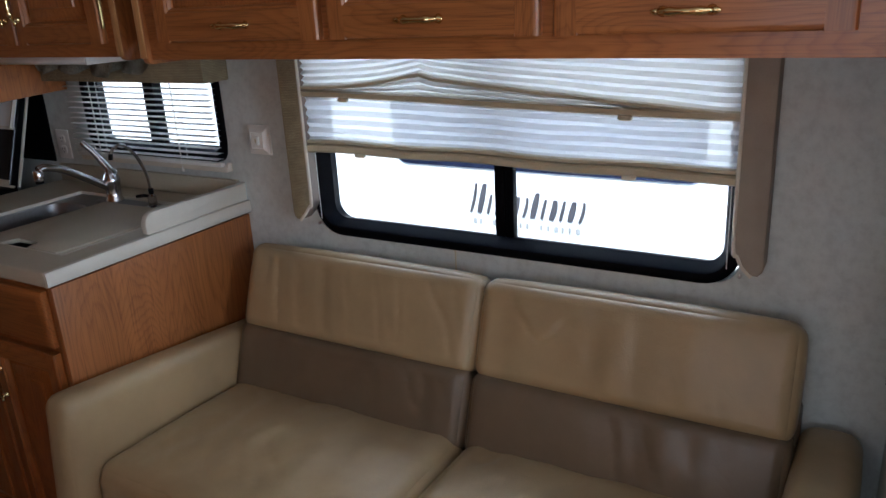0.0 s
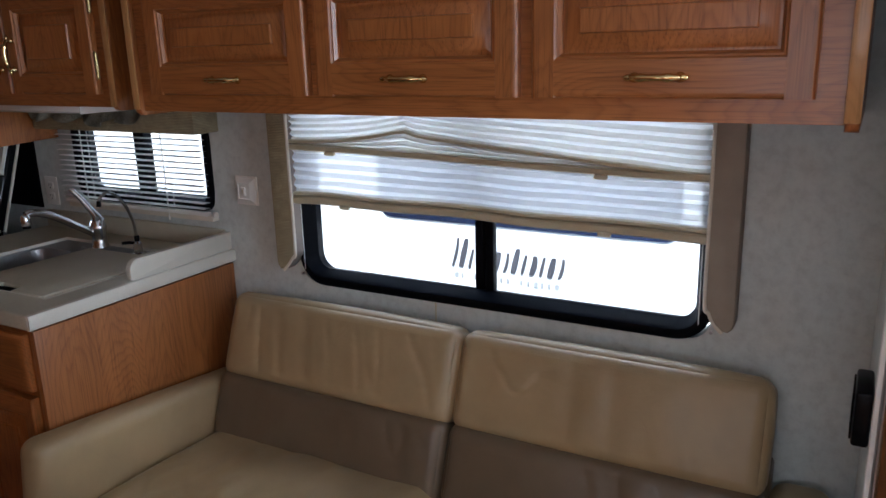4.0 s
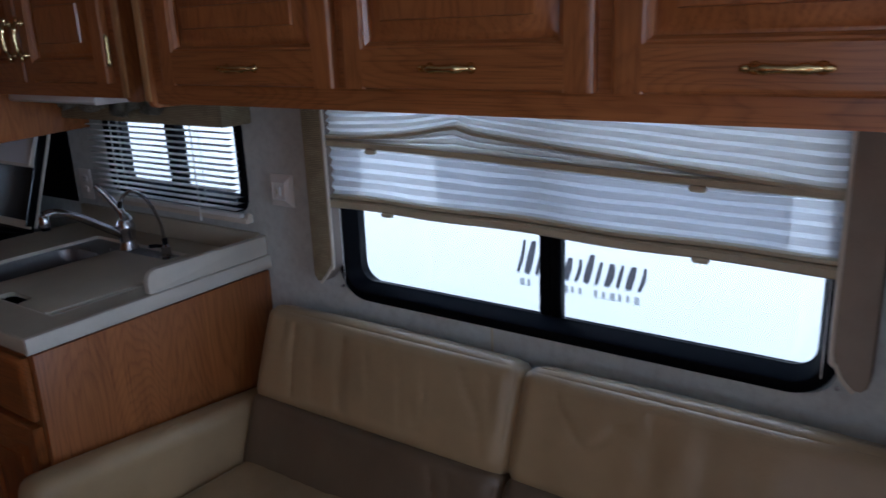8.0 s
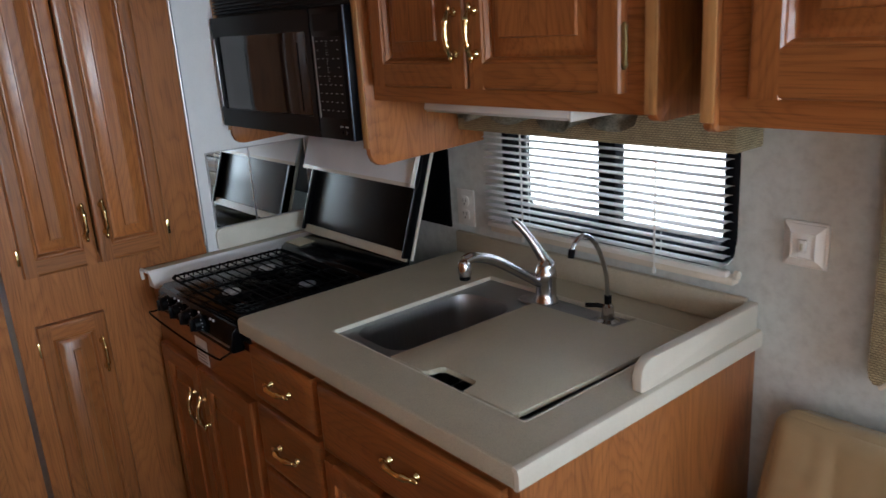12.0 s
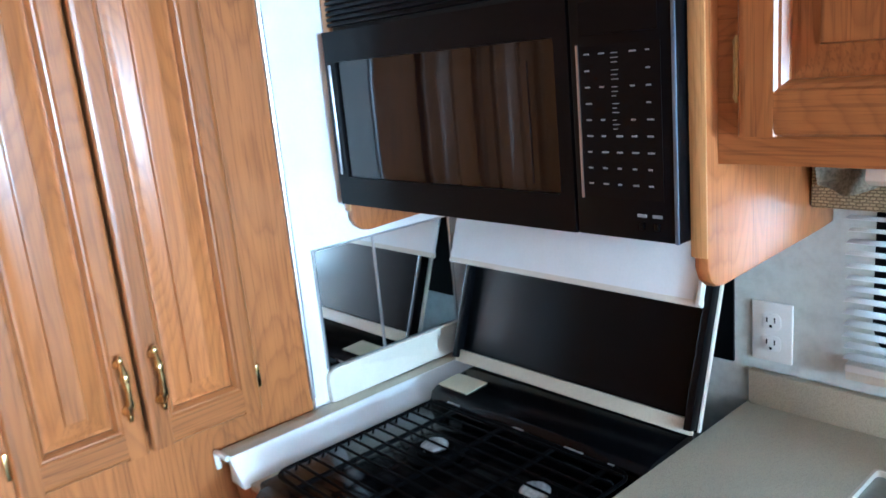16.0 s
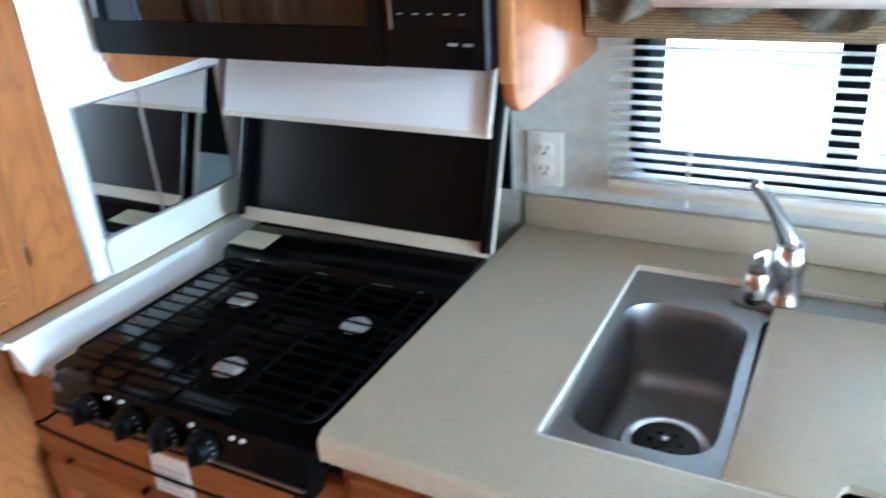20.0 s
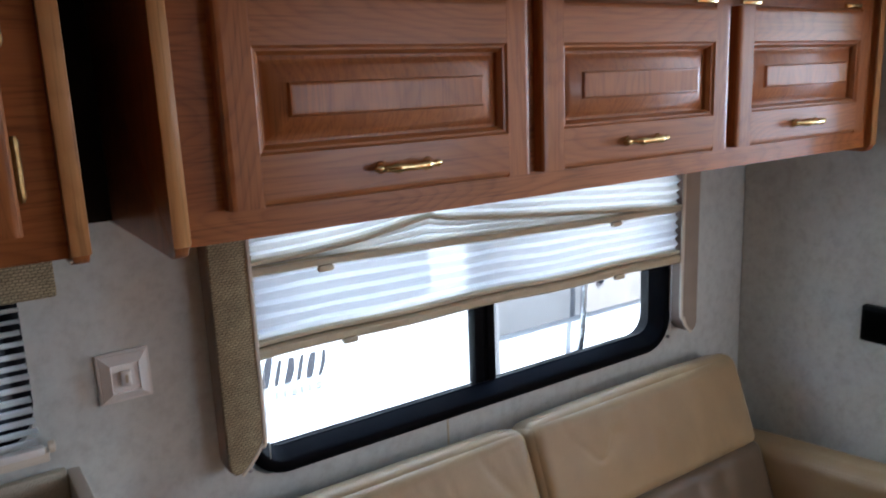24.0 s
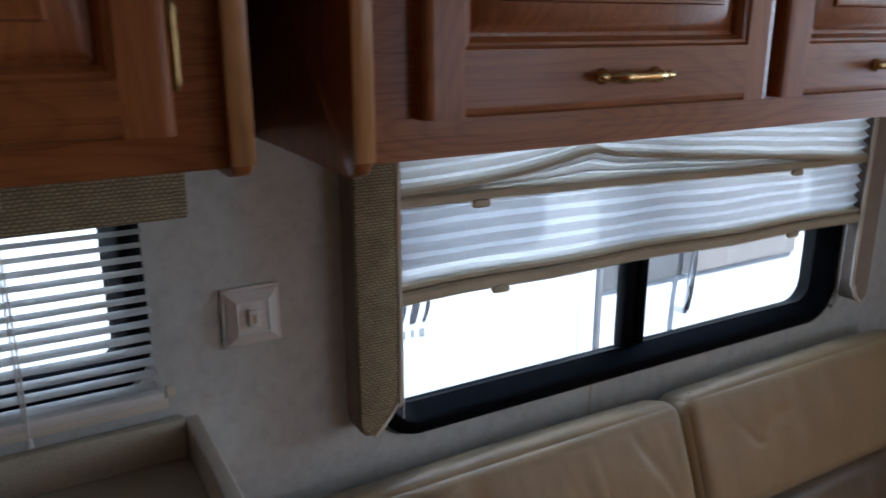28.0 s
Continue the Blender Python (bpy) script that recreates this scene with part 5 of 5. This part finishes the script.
part("sheer_pleats", pleats(lambda u: rail_z(u) - 0.006, lambda u: low_z(u) + 0.006, 11, 0.005, -0.032), day_cloth, sh, "sheer pleated cloth", 12).data.materials.append(day_shaded)


def bar(zf, h, d, y, name, m, label, x_from=0.0, x_to=1.0):
    rings = []
    for i in range(31):
        u = x_from + (x_to - x_from) * i / 30
        x, z = SX + (EX - SX) * u, zf(u)
        rings.append([(x, y - d, z - h * 0.6), (x, y - d, z + h * 0.6), (x, y - d * 0.6, z + h), (x, y + d, z + h), (x, y + d, z - h), (x, y - d * 0.6, z - h)])
    bm, vs = ring_loft(rings)
    bm.faces.new(vs[0])
    bm.faces.new(vs[-1])
    return part(name, bm, m, sh, label)


bar(rail_z, 0.008, 0.011, -0.034, "middle_rail", rail_m, "cream middle rail")
bar(low_z, 0.010, 0.013, -0.034, "bottom_rail", rail_m, "cream bottom rail")
bar(lambda u: low_z(u) + 0.017, 0.005, 0.009, -0.034, "rail_cap", rail_m, "cream folded cap")
bar(lambda u: crease(u) - 0.002, 0.0045, 0.012, -0.037, "fold_edge", rail_m, "cream fold edge")
for u, zf in ((0.125, rail_z), (0.79, rail_z), (0.16, low_z), (0.80, low_z)):
    xx, zz = SX + (EX - SX) * u, zf(u) - 0.010
    part("pull_tab", prism(rrect(xx - 0.015, xx + 0.015, zz - 0.006, zz + 0.005, 0.005, 4), "y", -0.053, -0.044, 0.002), rail_m, sh, "small cream pull tab")
for xx, nm in ((SX + 0.012, "l"), (EX - 0.012, "r")):
    part("tension_cord", tube([(xx, -0.030, 1.44), (xx, -0.030, 0.89)], 0.0009, 6), white_plastic, sh)


def side_board(name, x0, x1, inner_high, label, cover, cover_label):
    """A fabric-covered upright board whose foot is curved up towards the glass."""
    t = thing(name, ((x0 + x1) / 2, -0.04, 0.89), label, "window board", "boards beside the large window")
    xin, xout = (x1, x0) if inner_high == "r" else (x0, x1)
    s = 1 if xin > xout else -1
    w = abs(x1 - x0)
    foot = [(xout, 1.352), (xout, 0.908), (xout + s * 0.003, 0.895), (xout + s * 0.012, 0.886), (xout + s * 0.024, 0.887), (xout + s * 0.042, 0.905), (xout + s * (w - 0.006), 0.925), (xin, 0.945), (xin, 1.352)]
    part("core", prism(foot, "y", -0.046, -0.002, 0.003), taupe_side, t, "taupe vinyl sides")
    fx = [(xout + (px - xout) * 0.94 + s * 0.0015, pz + (0.003 if pz < 1.3 else -0.002)) for px, pz in foot]
    part("covered_face", prism(fx, "y", -0.052, -0.0465, 0.002), cover, t, cover_label)
    edge = [(xin, -0.050, 1.35), (xin, -0.050, 1.15), (xin, -0.050, 0.947), (xin - s * 0.008, -0.050, 0.928), (xout + s * 0.040, -0.050, 0.904), (xout + s * 0.022, -0.050, 0.886)]
    part("piping", tube(smooth_line(edge, 4), 0.0045, 6), cream_plastic, t, "pale piped edge")
    part("foot_screw", lathe([(0.001, 0.0), (0.004, 0.0), (0.004, -0.006), (0.001, -0.007)], (xout + s * 0.05, -0.003, 0.868), 10, "y"), aluminium, t)
    return t


side_board("window_side_board", 0.208, 0.274, "r", "olive woven upright board beside the large window", weave, "olive woven fabric face")
side_board("window_side_board", 1.341, 1.400, "l", "plain taupe upright board beside the large window", taupe_face, "plain taupe fabric face")


# ---- wall plates ----
sw = thing("wall_switch", (0.078, -0.004, 1.10), "cream square wall socket plate with a raised centre", "switch")
part("plate", box(0.036, 0.115, -0.007, -0.0005, 1.048, 1.130, 0.003), white_plastic, sw, "cream square plate")
bm, vs = ring_loft([[(0.040 + i, y, 1.052 + i), (0.111 - i, y, 1.052 + i), (0.111 - i, y, 1.126 - i), (0.040 + i, y, 1.126 - i)] for i, y in ((0.0, -0.0065), (0.001, -0.009), (0.013, -0.017), (0.0145, -0.0175), (0.016, -0.015))])
bm.faces.new(vs[-1])
part("raised_centre", bm, white_plastic, sw, "sloping raised centre", 20)
part("toggle", box(0.068, 0.083, -0.022, -0.0155, 1.077, 1.101, 0.002), white_plastic, sw)
part("slot", box(0.0735, 0.0775, -0.0228, -0.0218, 1.083, 1.095), rail_m, sw)
ou = thing("wall_outlet", (-0.797, -0.003, 1.04), "white double socket plate", "outlet")
part("plate", box(-0.838, -0.774, -0.006, -0.0005, 0.984, 1.080, 0.0025), white_plastic, ou, "white plate")
for zz in (1.014, 1.050):
    f = part("receptacle", prism(rrect(-0.821, -0.791, zz - 0.013, zz + 0.013, 0.008), "y", -0.0085, -0.0055, 0.001), white_plastic, ou)
    for xx in (-0.812, -0.800):
        part("slot", box(xx - 0.001, xx + 0.001, -0.009, -0.0083, zz - 0.001, zz + 0.007), black_satin, f)
    part("slot", box(-0.808, -0.804, -0.009, -0.0083, zz - 0.009, zz - 0.005), black_satin, f)
ve = thing("black_speaker_box", (1.62, -0.39, 0.90), "small black plastic box on the end wall", "wall box")
part("case", box(1.623, 1.6465, -0.436, -0.337, 0.884, 0.970, 0.005), black_satin, ve, "black plastic case")
part("grille", box(1.620, 1.6228, -0.429, -0.346, 0.892, 0.962, 0.001), black_iron, ve)

# ---- cab ----
cu = thing("cab_curtain", (1.93, -0.52, 0.68), "cream pleated curtain gathered with a tie band", "curtain")


def curtain(x0, x1, xm0, xm1, z0, zm, z1, y):
    bm = bmesh.new()
    grid = []
    for j in range(25):
        z = z1 + (z0 - z1) * j / 24
        t = abs(z - zm) / ((z1 - zm) if z > zm else (zm - z0))
        t = min(1.0, t) ** 0.8
        a, b = xm0 + (x0 - xm0) * t, xm1 + (x1 - xm1) * t
        row = []
        drift = 0.036 * max(0.0, min(1.0, (z - z0) / (zm - z0)))
        for i in range(91):
            u = i / 90
            row.append(bm.verts.new((a - drift + (b - a) * u, y + (0.015 + 0.020 * t) * math.sin(u * 2 * math.pi * 8 + 0.4 * math.sin(u * 11)), z)))
        grid.append(row)
    for j in range(24):
        for i in range(90):
            bm.faces.new((grid[j][i], grid[j][i + 1], grid[j + 1][i + 1], grid[j + 1][i]))
    bmesh.ops.solidify(bm, geom=bm.faces[:], thickness=0.003)
    return bm


part("cloth", curtain(1.86, 2.24, 1.89, 2.13, 0.672, 1.095, 1.66, -0.54), curtain_m, cu, "cream pleated cloth", 60)
part("tie_band", prism(rrect(1.846, 2.102, -0.572, -0.512, 0.028), "z", 1.035, 1.155, 0.006), curtain_m, cu, "plain cream tie band")
part("rod", tube([(1.73, -0.50, 1.67), (2.45, -0.50, 1.67)], 0.008, 8), aluminium, cu)
setting("trim_belt_recess", tube(smooth_line([(1.795, -0.4725, 0.70), (1.797, -0.4725, 1.0), (1.800, -0.4725, 1.19), (1.812, -0.4725, 1.225), (1.845, -0.4725, 1.235)], 5), 0.0035, 8), trim_gloss, "slim dark bead framing the belt recess", "trim", 40)
sb = thing("seat_belt", (1.80, -0.50, 0.35), "black shoulder belt with plastic guide on the cab wall", "seat belt")
part("guide_cover", prism(rrect(1.822, 1.858, 1.0, 1.21, 0.016), "y", -0.512, -0.4705, 0.006), black_satin, sb, "black plastic height guide")
part("d_ring", box(1.786, 1.860, -0.535, -0.500, 0.962, 1.036, 0.014), black_satin, sb, "black belt guide")
part("webbing", prism([(1.836, 1.16), (1.860, 1.16), (1.870, 0.98), (1.848, 0.60), (1.846, 0.30), (1.806, 0.30), (1.806, 0.60), (1.836, 0.98)], "y", -0.530, -0.526), belt_m, sb, "black webbing")
part("buckle", box(1.798, 1.842, -0.540, -0.522, 0.430, 0.470, 0.006), black_satin, sb)
part("anchor", box(1.775, 1.80, -0.483, -0.4705, 0.505, 0.60, 0.004), aluminium, sb, "grey metal anchor plate")
cn = thing("cab_console", (2.5, -0.62, 0.0), "cream side console with blue-grey switch top", "console")
part("body", prism([(2.0, -0.472), (2.0, -0.56), (2.02, -0.62), (2.07, -0.66), (3.9, -0.72), (3.9, -0.472)], "z", 0.087, 0.620, 0.012), cream_plastic, cn, "cream moulded side")
part("top", prism([(1.985, -0.472), (1.985, -0.565), (2.01, -0.635), (2.07, -0.675), (3.9, -0.735), (3.9, -0.472)], "z", 0.621, 0.655, 0.008), blue_dash, cn, "blue-grey top")
part("top_edge", prism([(1.980, -0.472), (1.980, -0.567), (2.006, -0.640), (2.07, -0.680), (3.9, -0.740), (3.9, -0.472)], "z", 0.610, 0.623, 0.003), black_satin, cn)
rs = random.Random(9)
for k in range(7):
    for q in range(2):
        xx, yy = 2.09 + k * 0.10, -0.515 - q * 0.085
        part("switch", box(xx, xx + 0.05, yy - 0.03, yy + 0.03, 0.655, 0.665 + rs.uniform(0, 0.006), 0.004), (blue_dash, black_satin, blue_dash, aluminium)[(k + q) % 4], cn)
part("latch", box(2.045, 2.07, -0.664, -0.644, 0.550, 0.575, 0.004), black_satin, cn)
se = thing("driver_seat", (2.2, -1.0, 0.0), "cream leather driver seat on a beige pedestal", "seat")
part("pedestal", box(1.99, 2.48, -1.24, -0.765, 0.03, 0.27, 0.02), cream_plastic, se, "beige pedestal")
part("cushion", cushion((0.52, 0.54, 0.16), 0.05, pose(2.24, -1.01, 0.40), 0.01, 0.003), leather_w, se, "cream seat cushion")
part("backrest", cushion((0.16, 0.58, 0.74), 0.06, pose(1.96, -0.995, 0.665, 0, -8, 0), 0.012, 0.004), leather_w, se, "cream high backrest")
part("armrest", cushion((0.32, 0.060, 0.10), 0.022, pose(2.12, -0.708, 0.57), 0.003, 0.002, n=12), leather_w, se, "cream padded armrest")
part("skirt", box(1.965, 1.988, -1.24, -0.77, 0.10, 0.33, 0.01), leather_w, se)
bs = thing("buckle_stalk", (2.15, -0.70, 0.05), "black seat belt buckle strap lying by the seat", "seat belt")
part("strap", tube(smooth_line([(1.86, -0.60, 0.10), (1.94, -0.63, 0.16), (2.05, -0.66, 0.19), (2.09, -0.69, 0.16), (2.13, -0.715, 0.10)], 6), 0.016, 10), belt_m, bs, "thick black strap")
part("buckle", box(2.11, 2.145, -0.735, -0.700, 0.06, 0.12, 0.008), black_satin, bs)
